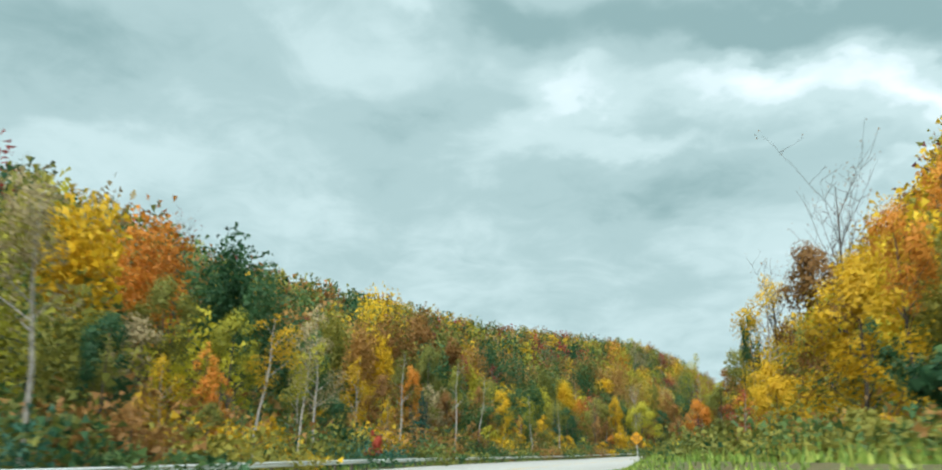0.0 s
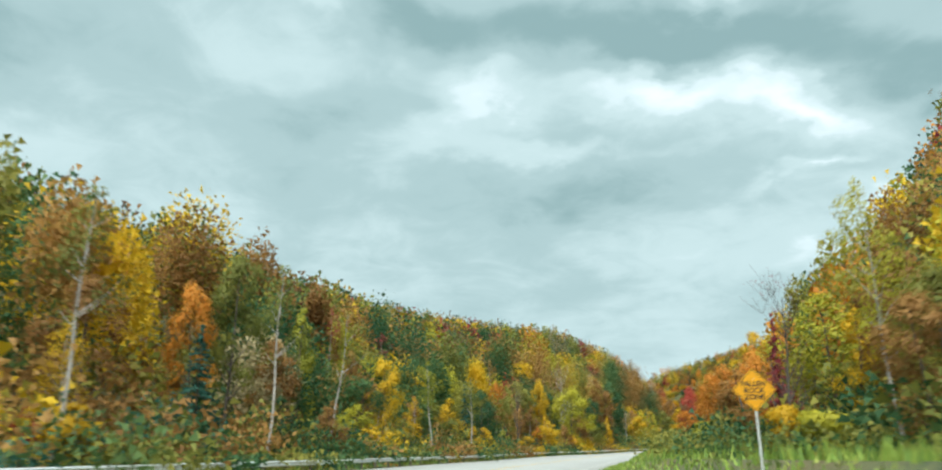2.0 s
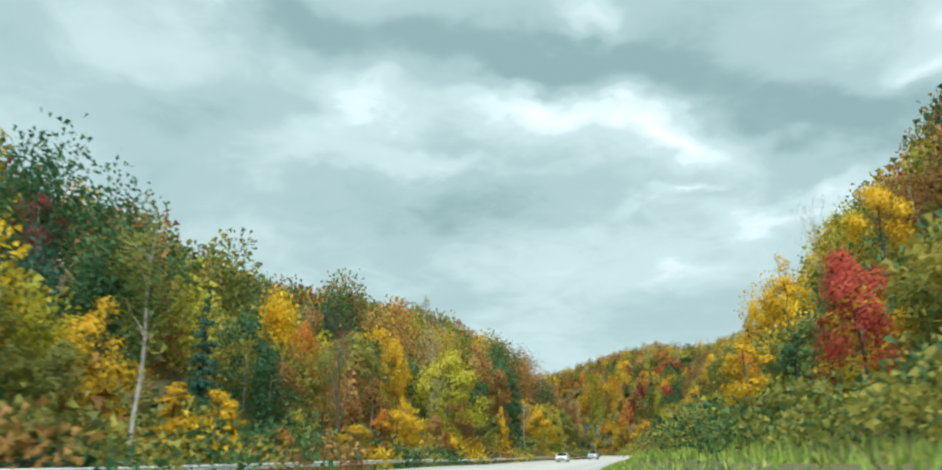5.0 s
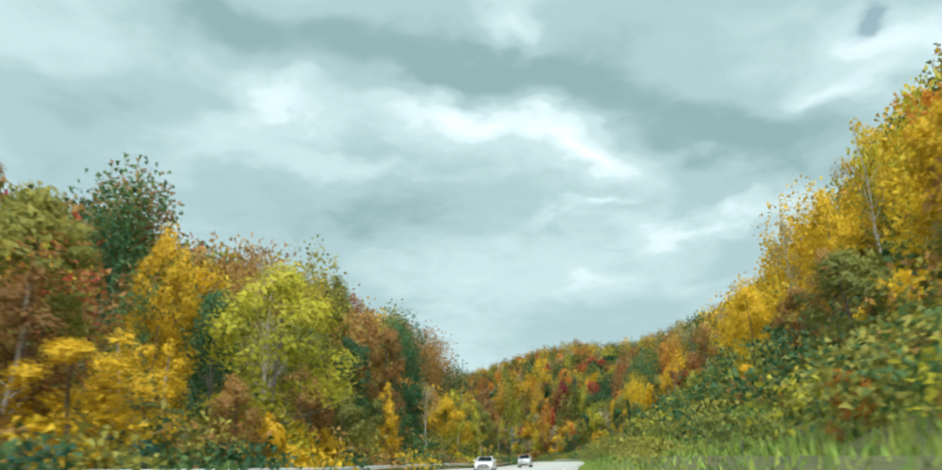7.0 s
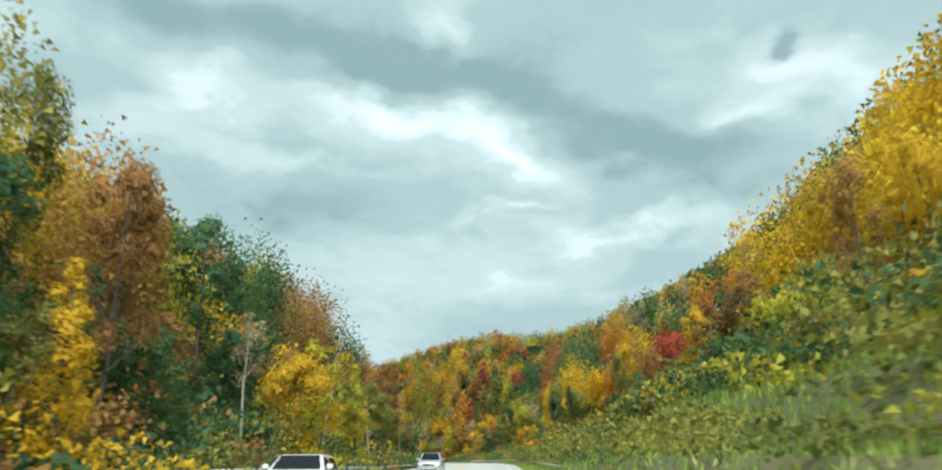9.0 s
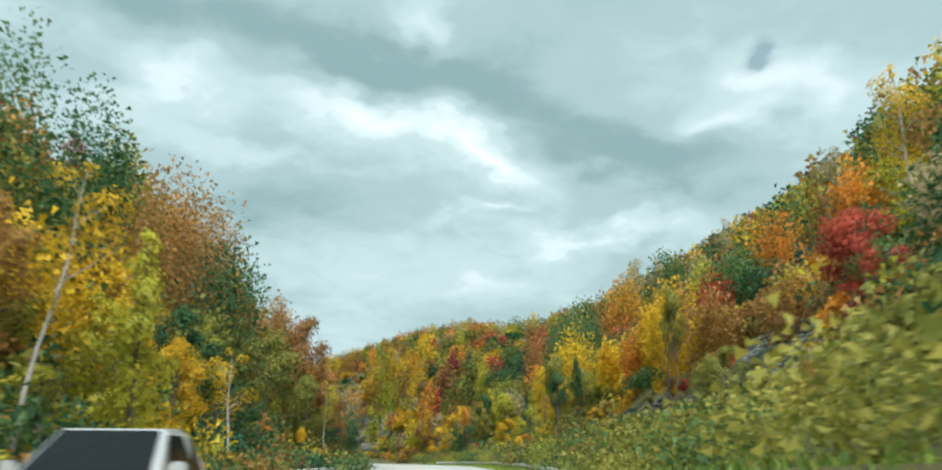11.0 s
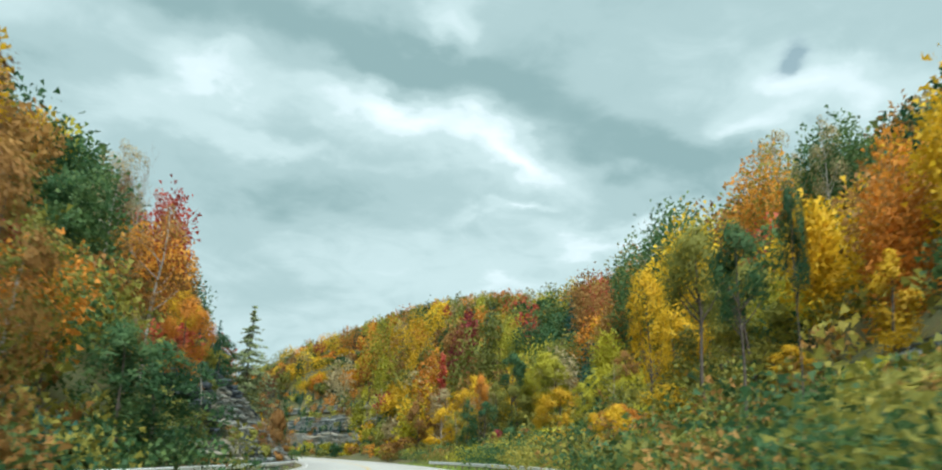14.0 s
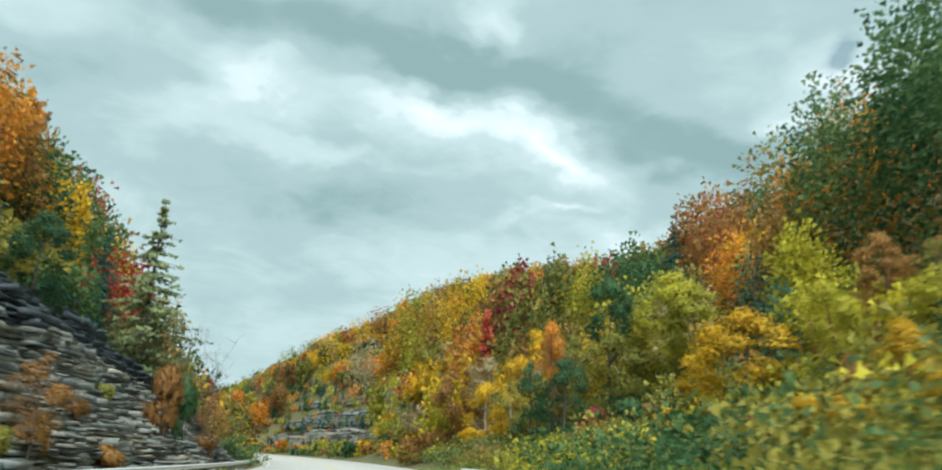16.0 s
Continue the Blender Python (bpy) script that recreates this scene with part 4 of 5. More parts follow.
# right of the road, 100 to 200 m along
plant("conifer", "crimson", 101, 14.1, 9.5, 5.3, 2.6)
plant("broad", "orange", 112, 15.1, 8.8, 4.8, 3.2)
plant("broad", "orange", 119, 14.1, 8.2, 4.1, 4.1)
plant("broad", "orange", 136, 14.1, 6.8, 3.8, 2.1)
plant("broad", "rust", 144, 16.2, 8.0, 4.8, 2.1)
plant("broad", "red", 149, 16.2, 6.0, 4.0, 2.5)
plant("broad", "orange", 153, 13.0, 6.4, 3.3, 3.3)
plant("broad", "orange", 159, 17.0, 11.3, 5.9, 4.6)
plant("broad", "olive", 168, 30.0, 23.0, 17.6, 3.6)
plant("broad", "red", 169, 14.2, 10.4, 3.6, 4.1)
plant("broad", "gold", 172, 28.0, 19.3, 13.1, 5.3)
plant("thin", "olive", 179, 32.1, 27.5, 23.2, 3.2)
plant("slim", "gold", 181, 12.1, 8.2, 3.4, 3.6)
plant("broad", "gold", 192, 25.1, 20.6, 14.3, 5.6)
# right of the road, 200 to 300 m along
plant("broad", "orange", 208, 17.1, 10.7, 6.7, 2.5)
plant("broad", "orange", 213, 10.1, 3.9, 1.9, 1.7)
plant("broad", "olive", 215, 17.2, 11.9, 5.2, 5.5)
plant("thin", "rust", 222, 38.6, 30.8, 20.9, 7.5)
plant("shrub", "orange", 224, 11.5, 4.3, 3.3, 1.3)
plant("broad", "olive", 230, 17.1, 12.0, 5.5, 5.7)
plant("bare", "tan", 232, 30.2, 30.1, 25.5, 4.6)
plant("broad", "gold", 234, 26.2, 22.2, 15.7, 6.9)
plant("broad", "rust", 240, 20.2, 14.5, 10.9, 2.7)
plant("shrub", "lime", 246, 17.0, 6.8, 3.8, 4.9)
plant("broad", "rust", 247, 20.1, 13.4, 9.3, 4.1)
plant("broad", "gold", 254, 25.1, 22.7, 17.3, 4.2)
plant("thin", "gold", 256, 30.1, 30.9, 24.3, 5.3)
plant("broad", "gold", 258, 19.0, 15.9, 9.7, 3.7)
plant("shrub", "gold", 271, 15.7, 5.6, 4.3, 1.6)
plant("thin", "tan", 274, 27.1, 27.2, 21.6, 3.2)
plant("broad", "gold", 276, 31.0, 29.4, 19.6, 8.7)
plant("broad", "rust", 279, 18.5, 16.0, 12.4, 2.7)
plant("broad", "gold", 282, 24.0, 18.7, 13.4, 3.3)
plant("broad", "gold", 284, 23.5, 16.6, 11.2, 4.1)
plant("broad", "gold", 288, 27.7, 21.4, 13.5, 7.9)
plant("broad", "gold", 299, 33.0, 30.1, 23.0, 6.2)
# right of the road, 300 to 400 m along
plant("broad", "rust", 301, 20.1, 15.4, 9.0, 4.5)
plant("broad", "gold", 310, 31.1, 26.5, 19.3, 7.1)
plant("broad", "gold", 312, 28.4, 18.4, 11.3, 6.3)
plant("broad", "gold", 313, 28.0, 24.0, 13.9, 8.7)
plant("broad", "red", 341, 23.6, 17.2, 12.7, 5.5)
plant("broad", "olive", 347, 16.1, 9.1, 5.6, 3.5)
plant("broad", "olive", 352, 17.1, 8.9, 4.9, 3.3)
plant("shrub", "orange", 359, 30.4, 14.3, 11.8, 2.8)
plant("thin", "gold", 362, 40.1, 39.7, 29.6, 6.5)
plant("broad", "olive", 377, 21.3, 19.6, 15.4, 3.1)
plant("broad", "orange", 380, 45.2, 34.7, 27.4, 6.1)
plant("shrub", "red", 385, 29.2, 13.0, 10.6, 3.6)
plant("conifer", "pine", 386, 40.4, 28.0, 22.9, 3.3)
plant("broad", "rust", 387, 30.2, 20.5, 14.3, 5.6)
plant("broad", "gold", 390, 30.0, 18.9, 15.3, 3.6)
plant("conifer", "pine", 392, 39.8, 26.8, 22.9, 2.5)
plant("broad", "gold", 395, 25.8, 23.0, 14.7, 5.3)
# right of the road, 400 to 500 m along
plant("broad", "rust", 400, 30.0, 23.3, 13.7, 5.8)
plant("thin", "tan", 403, 56.8, 49.2, 40.1, 8.2)
plant("broad", "red", 405, 37.2, 26.8, 21.8, 5.3)
plant("broad", "orange", 407, 48.1, 37.9, 28.7, 8.0)
plant("broad", "gold", 409, 32.2, 26.7, 16.6, 8.2)
plant("broad", "green", 416, 15.1, 14.8, 11.7, 3.6)
plant("broad", "green", 416, 18.1, 17.1, 14.8, 1.9)
plant("slim", "gold", 421, 26.3, 15.5, 7.6, 3.8)
plant("broad", "gold", 422, 36.1, 29.7, 15.9, 8.0)
plant("broad", "gold", 422, 33.2, 25.5, 19.2, 4.7)
plant("broad", "gold", 424, 10.1, 5.0, 2.3, 2.5)
plant("broad", "orange", 425, 30.1, 21.1, 12.4, 4.3)
plant("broad", "gold", 430, 24.8, 10.4, 6.4, 3.9)
plant("broad", "olive", 430, 18.1, 19.1, 14.6, 5.7)
plant("broad", "gold", 431, 27.3, 20.6, 17.0, 3.2)
plant("thin", "tan", 433, 52.0, 47.8, 41.7, 5.4)
plant("broad", "orange", 433, 13.1, 5.9, 2.5, 4.0)
plant("broad", "gold", 434, 17.1, 7.6, 3.0, 5.1)
plant("broad", "olive", 435, 24.2, 17.7, 9.4, 7.5)
plant("broad", "lime", 441, 20.4, 8.6, 4.5, 4.0)
plant("broad", "olive", 441, 24.1, 16.8, 7.7, 8.0)
plant("broad", "gold", 441, 18.1, 18.7, 13.5, 3.4)
plant("shrub", "gold", 445, 14.0, 6.1, 2.7, 3.4)
plant("broad", "gold", 447, 22.2, 16.9, 10.2, 6.7)
plant("broad", "gold", 451, 13.1, 6.1, 4.1, 2.0)
plant("broad", "rust", 454, 13.1, 5.5, 3.8, 1.5)
plant("broad", "gold", 454, 27.8, 27.2, 16.8, 10.4)
plant("thin", "olive", 457, 19.4, 12.5, 7.2, 3.2)
plant("broad", "gold", 457, 28.0, 26.5, 16.9, 9.1)
plant("broad", "lime", 462, 22.2, 11.2, 6.3, 3.3)
plant("broad", "lime", 464, 18.5, 10.6, 6.4, 3.3)
plant("thin", "tan", 465, 52.2, 49.2, 44.9, 5.0)
plant("broad", "green", 466, 56.1, 47.7, 39.7, 8.0)
plant("slim", "gold", 469, 12.0, 4.7, 2.3, 2.0)
plant("broad", "green", 469, 56.7, 48.5, 40.8, 8.0)
plant("broad", "green", 470, 33.3, 33.0, 26.3, 10.4)
plant("broad", "orange", 470, 46.1, 43.6, 32.0, 8.0)
plant("broad", "rust", 471, 26.1, 15.8, 11.4, 3.8)
plant("broad", "gold", 472, 18.0, 10.5, 4.5, 6.7)
plant("broad", "olive", 472, 48.2, 45.1, 31.0, 8.0)
plant("broad", "green", 474, 35.9, 35.3, 25.0, 12.4)
plant("broad", "orange", 475, 46.2, 43.3, 32.3, 8.0)
plant("thin", "tan", 475, 52.1, 52.1, 43.6, 8.0)
plant("thin", "tan", 478, 52.0, 52.0, 44.7, 7.4)
plant("broad", "green", 479, 60.8, 52.0, 42.7, 8.0)
plant("broad", "green", 480, 36.0, 36.2, 23.2, 6.5)
plant("broad", "lime", 483, 28.2, 19.3, 14.3, 4.7)
plant("broad", "green", 485, 33.6, 32.8, 23.0, 8.0)
plant("broad", "green", 486, 41.3, 39.7, 30.6, 8.0)
plant("broad", "lime", 489, 22.1, 16.8, 11.9, 5.9)
plant("broad", "green", 490, 36.1, 34.8, 20.8, 8.0)
plant("broad", "orange", 490, 40.4, 34.4, 21.9, 11.7)
plant("broad", "lime", 492, 21.8, 18.1, 11.6, 8.2)
plant("broad", "rust", 493, 32.2, 25.9, 19.3, 4.4)
plant("broad", "olive", 494, 18.1, 12.8, 5.6, 6.1)
plant("thin", "tan", 496, 42.2, 42.3, 37.3, 6.2)
plant("broad", "green", 496, 17.3, 18.3, 14.5, 5.4)
# right of the road, 500 to 600 m along
plant("broad", "orange", 504, 14.2, 15.3, 11.7, 3.3)
plant("broad", "rust", 515, 40.0, 35.1, 27.9, 8.0)
plant("broad", "green", 526, 31.0, 27.5, 24.4, 8.0)
plant("broad", "lime", 532, 28.2, 28.8, 22.4, 5.5)
plant("conifer", "pine", 532, 42.0, 37.1, 28.1, 6.1)
plant("slim", "rust", 537, 11.2, 14.8, 4.0, 4.8)
plant("slim", "olive", 541, 21.9, 28.5, 18.4, 6.3)
plant("slim", "red", 543, 16.9, 21.9, 14.6, 2.3)
plant("broad", "olive", 546, 29.3, 33.2, 27.2, 6.0)
plant("broad", "red", 549, 38.6, 34.1, 32.9, 8.7)
plant("broad", "crimson", 552, 23.3, 29.1, 23.5, 6.0)
plant("slim", "orange", 555, 17.0, 23.7, 14.7, 7.2)
plant("broad", "crimson", 565, 29.7, 37.1, 32.5, 5.3)
plant("broad", "rust", 565, 26.4, 33.8, 28.6, 7.2)
plant("broad", "lime", 568, 42.6, 36.5, 28.3, 9.4)
plant("slim", "gold", 592, 26.2, 38.6, 26.9, 9.5)
plant("slim", "lime", 600, 12.1, 17.0, 9.7, 5.1)
plant("broad", "rust", 600, 24.4, 35.9, 25.4, 11.3)
# right of the road, 600 to 700 m along
plant("slim", "lime", 604, 21.1, 30.4, 22.8, 7.6)
plant("broad", "gold", 627, 39.9, 50.0, 32.5, 14.6)
plant("broad", "green", 633, 95.6, 61.4, 59.9, 10.7)
plant("broad", "gold", 638, 52.3, 54.9, 46.7, 11.4)
plant("slim", "lime", 650, 34.9, 48.0, 35.2, 8.2)
plant("broad", "tan", 656, 24.0, 33.8, 24.8, 10.9)
plant("slim", "lime", 662, 37.9, 50.3, 36.0, 12.9)
# right of the road, 700 to 800 m along
plant("broad", "orange", 733, 61.3, 60.6, 49.9, 18.0)
plant("broad", "gold", 739, 45.7, 49.5, 38.6, 17.6)
plant("broad", "gold", 787, 84.1, 67.0, 56.7, 17.3)

ST = np.array(STANDING)
ST_AT = spot(ST[:, 0], ST[:, 1])[:, :2]
ST_FROM = [spot(ST[:, 0] - k * np.abs(ST[:, 1]) - m, 0 * ST[:, 0])[:, :2] for k, m in ((1.8, 5.0), (2.7, 16.0))]


def marked(s, d, reach_s=5.0, reach_d=5.0):
    """Kinds stand together: a lesser tree takes the colour of a standing tree close by."""
    q = ((ST[:, 0] - s) / reach_s) ** 2 + ((ST[:, 1] - d) / reach_d) ** 2
    k = int(np.argmin(q))
    return STANDING_COLOUR[k] if q[k] < 1 and STANDING_COLOUR[k] not in ("red", "crimson", "orange") else None


def room(s, d, width):
    """How high a lesser tree may stand at a place: none inside a standing tree, low where it would hide one from the road."""
    p, least = spot(s, d)[:2], 99.0
    if np.any(np.hypot(*(ST_AT - p).T) < 0.3 * (width + ST[:, 4])):
        return 0.0
    for start in ST_FROM:
        way = ST_AT - start
        u = ((p - start) * way).sum(1) / (way * way).sum(1)
        aside = np.abs((p - start)[:, 0] * way[:, 1] - (p - start)[:, 1] * way[:, 0]) / np.hypot(*way.T)
        before = (u > 0.1) & (u < 0.97) & (aside < 0.35 * width + 0.45 * ST[:, 4] * u)
        if before.any():
            sight = 1.4 + u * (ST[:, 3] + 0.25 * (ST[:, 2] - ST[:, 3]) - 1.4)
            least = min(least, float(np.min(sight[before])) - float(ground(s, d)))
    return least


# ---------------------------------------------------------------- the wood behind the first trees, and the far hillsides
rng = np.random.default_rng(11)
for side in (-1, 1):
    for d0 in np.concatenate([np.arange(27.5 if side < 0 else 22.0, 52, 6.6), np.arange(55, 176, 8.5)]):
        for s0 in np.arange(-40 if d0 < 70 else 20, 880, 7.2 if d0 < 53 else 9.0):
            s_, d_ = s0 + rng.uniform(-2.4, 2.4), side * (d0 + rng.uniform(-2.4, 2.4))
            t_ = float(tops(s_, d_) - ground(s_, d_))
            if side > 0 and 345 < s_ < 425 and abs(d_) < 30:
                continue
            if side < 0 and (s_ > 700 or (s_ > 540 and d0 > 90)) or (side > 0 and (s_ < 300 and d0 > 66 or s_ < 430 and d0 > 95)) or (side < 0 and d0 > 160):
                continue
            if side > 0 and 592 < s_ < 742 and d0 < 36:
                continue
            h = max(t_, 5.0) * (rng.uniform(0.66, 1.0) if s_ < 540 and d0 < 53 else rng.uniform(0.78, 1.06))
            w = rng.uniform(6.0, 9.6) * (1.0 if d0 < 53 else 1.15) * (0.55 + 0.45 * min(h / 13, 1.2))
            most = room(s_, d_, w)
            if most == 0:
                continue
            h = min(h, max(most, 3.2))
            far_off = s_ > 540 or d0 > 60
            colour = next((q for q, a_, b_ in (("green", 492, 44), ("gold", 478, 38)) if (s_ - a_) ** 2 + (d_ - b_) ** 2 < 60), None) or marked(s_, d_, 6.5 if far_off else 4.5, 6.5 if far_off else 5.0) or chance_colour(rng, s_, d_)
            if rng.random() < 0.03:
                colour = "pine"
            if colour == "pine":
                w *= 0.8
            if d0 < 52 and s_ < 540:
                spots_near.append((s_, d_, h, w, colour, *((900, 0.25) if side < 0 and d0 > 44 else (1300, 0.22) if d0 > 40 else (2100, 0.16))))
            elif s_ > 540 and side > 0 and d0 < 90:
                spots_far.append((s_, d_, h * 0.95, w * 0.85, colour, *((520, 0.34) if d0 < 70 else (330, 0.42)), 0.42, 0.0))
                s2, d2 = s_ + rng.uniform(3, 5), d_ + rng.uniform(-4, 4)
                h2 = h * rng.uniform(0.55, 0.9)
                spots_far.append((s2, d2, h2, w * 0.65, colour, 330, 0.34))
            elif s_ > 540 or d0 < 80:
                spots_far.append((s_, d_, h, w, colour, 300, 0.36))
            else:
                spots_far.append((s_, d_, h, w, colour, 150 if side < 0 else 260, 0.5))
    for d0 in (np.arange(9.5, 26, 4.6) if side > 0 else np.arange(19, 26, 4.6)):
        for s0 in np.arange(540, 880 if side > 0 else 640, 5.0):
            s_, d_ = s0 + rng.uniform(-2, 2), side * (d0 + rng.uniform(-1.5, 1.5))
            h = max(float(tops(s_, d_) - ground(s_, d_)), 2.5) * rng.uniform(0.7, 1.0)
            if side > 0 and 590 < s_ < 745:
                if d0 > 16 or rng.random() < 0.75:
                    continue
                h = min(h, 3.5)
            spots_far.append((s_, d_, h, rng.uniform(4.0, 7.0), marked(s_, d_, 6, 6) or chance_colour(rng, s_, d_), 420, 0.26))
    # undergrowth from the verge into the wood
    for d0 in (np.arange(15.9, 21, 2.5) if side < 0 else np.arange(7.8, 24, 2.5)):
        for s0 in np.arange(0, 540, 3.2):
            s_, d_ = s0 + rng.uniform(-1.6, 1.6), side * (d0 + rng.uniform(-0.9, 0.9))
            if side < 0 and 443 < s_ < 522 and d0 < 21 or side > 0 and s_ < 230 and d0 < 9.4 or side > 0 and 55 < s_ < 82 and d0 < 12 or side > 0 and 222 < s_ < 300 and d0 < 13 and rng.random() < 0.45:
                continue
            edge = d0 < 17 or (side > 0 and d0 < 11)
            h = rng.uniform(0.7, 1.5) if side > 0 and 222 < s_ < 300 and d0 < 13 else rng.uniform(1.1, 2.6) if edge else rng.uniform(2.2, 4.4)
            if side > 0 and 335 < s_ < 425 and d0 > 11:
                h *= 0.4
            c_ = marked(s_, d_, 3.5, 2.5) if side < 0 else None
            if c_ is None:
                r = rng.random()
                # left: darker leaf kinds put the shade under the overhanging trees into the colour
                c_ = ("green" if r < 0.44 else "pine" if r < 0.6 else "olive" if r < 0.86 else "rust") if side < 0 else ("olive" if r < 0.58 else "green" if r < 0.9 else "lime" if r < 0.95 else "rust")
            spots_low.append((s_, d_, h, rng.uniform(4.4, 6.6), c_, *((470, 0.09) if side > 0 and d0 < 11 else (300, 0.13) if d0 < 20.5 else (110, 0.2))))
rng = np.random.default_rng(19)
for s0 in np.arange(540, 800, 3.0):
    for d0 in np.concatenate([np.arange(8.0, 17, 3.0), np.arange(23.0, 28.5, 2.0), np.arange(29.0, 47, 3.0)]):
        if d0 > 28 and 625 < s0 < 738 and rng.random() < (0.62 if d0 < 33 or d0 > 40 else 0.4):
            continue
        if rng.random() < ((0.4 if 588 < s0 < 748 else 0.95) if d0 < 17 else (0.5 if s0 < 738 else 1.0) if d0 < 28 else 0.97):
            s_, d_ = s0 + rng.uniform(-1.5, 1.5), d0 + rng.uniform(-1.2, 1.2)
            r = rng.random()
            c_ = marked(s_, d_, 5, 5) or ("olive" if r < 0.26 else "pine" if r < 0.46 else "rust" if r < 0.6 else "orange" if r < 0.72 else "lime" if r < 0.82 else "green")
            h = rng.uniform(1.0, 2.6) if d0 < 28 else rng.uniform(2.5, 5.5)
            spots_low.append((s_, d_, h * (1.3 if c_ == "pine" else 1), rng.uniform(2.4, 4.2) * (0.6 if c_ == "pine" else 1), c_, 191, 0.2))
# slender cedars on the far ledges
rng = np.random.default_rng(29)
for s0 in np.arange(610, 752, 5.5):
    for d0, most in ((17.6, 0.5), (26.0, 0.8), (34.0, 0.7), (40.0, 0.5)):
        if rng.random() < most:
            h = rng.uniform(3.0, 6.0)
            spots_far.append((s0 + rng.uniform(-2, 2), d0 + rng.uniform(-0.8, 0.8), h, h * 0.5, "pine", 260, 0.2))
# low growth that closes the ground under the wood
rng = np.random.default_rng(27)
for side in (-1, 1):
    for d0 in np.arange(26.0 if side > 0 else 23.5, 42, 4.5):
        for s0 in np.arange(20, 540, 4.6):
            s_, d_ = s0 + rng.uniform(-2, 2), side * (d0 + rng.uniform(-1.8, 1.8))
            if side > 0 and 345 < s_ < 422 and d0 < 34 or side < 0 and 443 < s_ < 522 and d0 < 30:
                continue
            r = rng.random()
            spots_low.append((s_, d_, rng.uniform(2.4, 4.4), rng.uniform(4.4, 6.8), "green" if r < 0.35 else "olive" if r < 0.8 else "rust", 120, 0.24))
forest("hillside_wood", spots_near, "dense autumn wood in yellow, rust and green on the slopes")
forest("far_wood", spots_far, "far wooded hillsides in autumn yellow, orange and green")
forest("undergrowth", spots_low, "tangled olive and rusty undergrowth below the roadside trees")

# ---------------------------------------------------------------- first rows of trees beside the road
rng = np.random.default_rng(5)
placed = []


def free(s, d, reach):
    return all((s - a) ** 2 + ((d - b) * 1.3) ** 2 > reach ** 2 for a, b in placed)


def row_height(s, d):
    full = max(float(tops(s, d) - ground(s, d)), 3.0)
    if -23 < d < 0 and 212 < s < 258:
        return rng.uniform(5.0, 7.5) if s > 226 else rng.uniform(10, 13)
    if d < 0 and d > -21:
        return min(full, rng.uniform(4.0, 8.5))
    return full * rng.uniform(0.75, 1.0)


# single trees with a look of their own
for shape, colour, s_, d_, h, pale in (("pole", "tan", 27, -17.5, 11.5, True), ("conifer", "sage", 501, -23.0, 18.5, False), ("conifer", "pine", 476, -27, 9, False), ("conifer", "pine", 486, -26, 8, False), ("thin", "tan", 62, -19, 14, True)):
    tree(shape, colour, s_, d_, h, pale=pale, wide=1.35 if colour == "sage" else 1.0)
    placed.append((s_, d_))
for s_ in (18, 47, 55, 71, 84, 104, 118, 150, 168, 187, 209, 238, 300, 327, 352, 398):
    d_ = -17.2 - rng.uniform(0, 1.2)
    if room(s_, d_, 2.0) > 0:
        tree("pole", ("tan", "olive", "lime", "gold")[int(rng.integers(4))], s_, d_, rng.uniform(10, 14.5), pale=True)
        placed.append((s_, d_ - 3))
for d0, gapm, side in ((18.8, 5.6, -1), (23.4, 5.8, -1), (12.0, 5.4, 1), (17.0, 5.6, 1)):
    for s0 in np.arange(-6 if side > 0 else 0, 540, gapm):
        s_, d_ = s0 + rng.uniform(-1.5, 1.5), side * (d0 + rng.uniform(-1.2, 1.2))
        if side < 0 and s_ > 443 or side > 0 and 56 < s_ < 80 and d0 < 14 or side > 0 and 224 < s_ < 300 and d0 < 14 or not free(s_, d_, 4.6):
            continue
        r = rng.random()
        most = room(s_, d_, 4.5)
        if most == 0 or side > 0 and 345 < s_ < 425:
            continue
        h = min(row_height(s_, d_), max(most, 2.6))
        colour = marked(s_, d_, 5.0, 4.0) or chance_colour(rng, s_, d_)
        tree("shrub" if h < 4 else "row" if r < 0.66 else "slim" if r < 0.84 else "thin", "green" if colour == "pine" else colour, s_, d_, h, wide=rng.uniform(0.85, 1.15), pale=rng.random() < 0.3)
        placed.append((s_, d_))

# ---------------------------------------------------------------- grass verges
rng = np.random.default_rng(21)
N_G = 70000
gs = rng.uniform(-10, 520, N_G)
gd = np.where(rng.random(N_G) < 0.72, rng.uniform(3.5, 15.0, N_G), rng.uniform(-20.0, -14.7, N_G))
tall_g = rng.uniform(0.14, 0.42, N_G) * np.where((gd > 8) | (gd < -16), 1.9, 1.0)
base = on_ground(gs, gd)
w_ = rng.uniform(0, 6.28, N_G)
side_v = np.stack([np.cos(w_), np.sin(w_), 0 * w_], -1) * rng.uniform(0.03, 0.09, N_G)[:, None]
lean_v = np.stack([rng.normal(size=N_G) * 0.12, rng.normal(size=N_G) * 0.12, tall_g], -1)
gv = np.stack([base - side_v - (0, 0, 0.05), base + side_v - (0, 0, 0.05), base + lean_v], 1).reshape(-1, 3)
tagged(new("grass", mesh_from("grass", gv, np.arange(N_G * 3).reshape(-1, 3), [GRASS])), "rough green and yellow grass on the verges", "grass", kind="stuff")

# ---------------------------------------------------------------- layered rock cuts


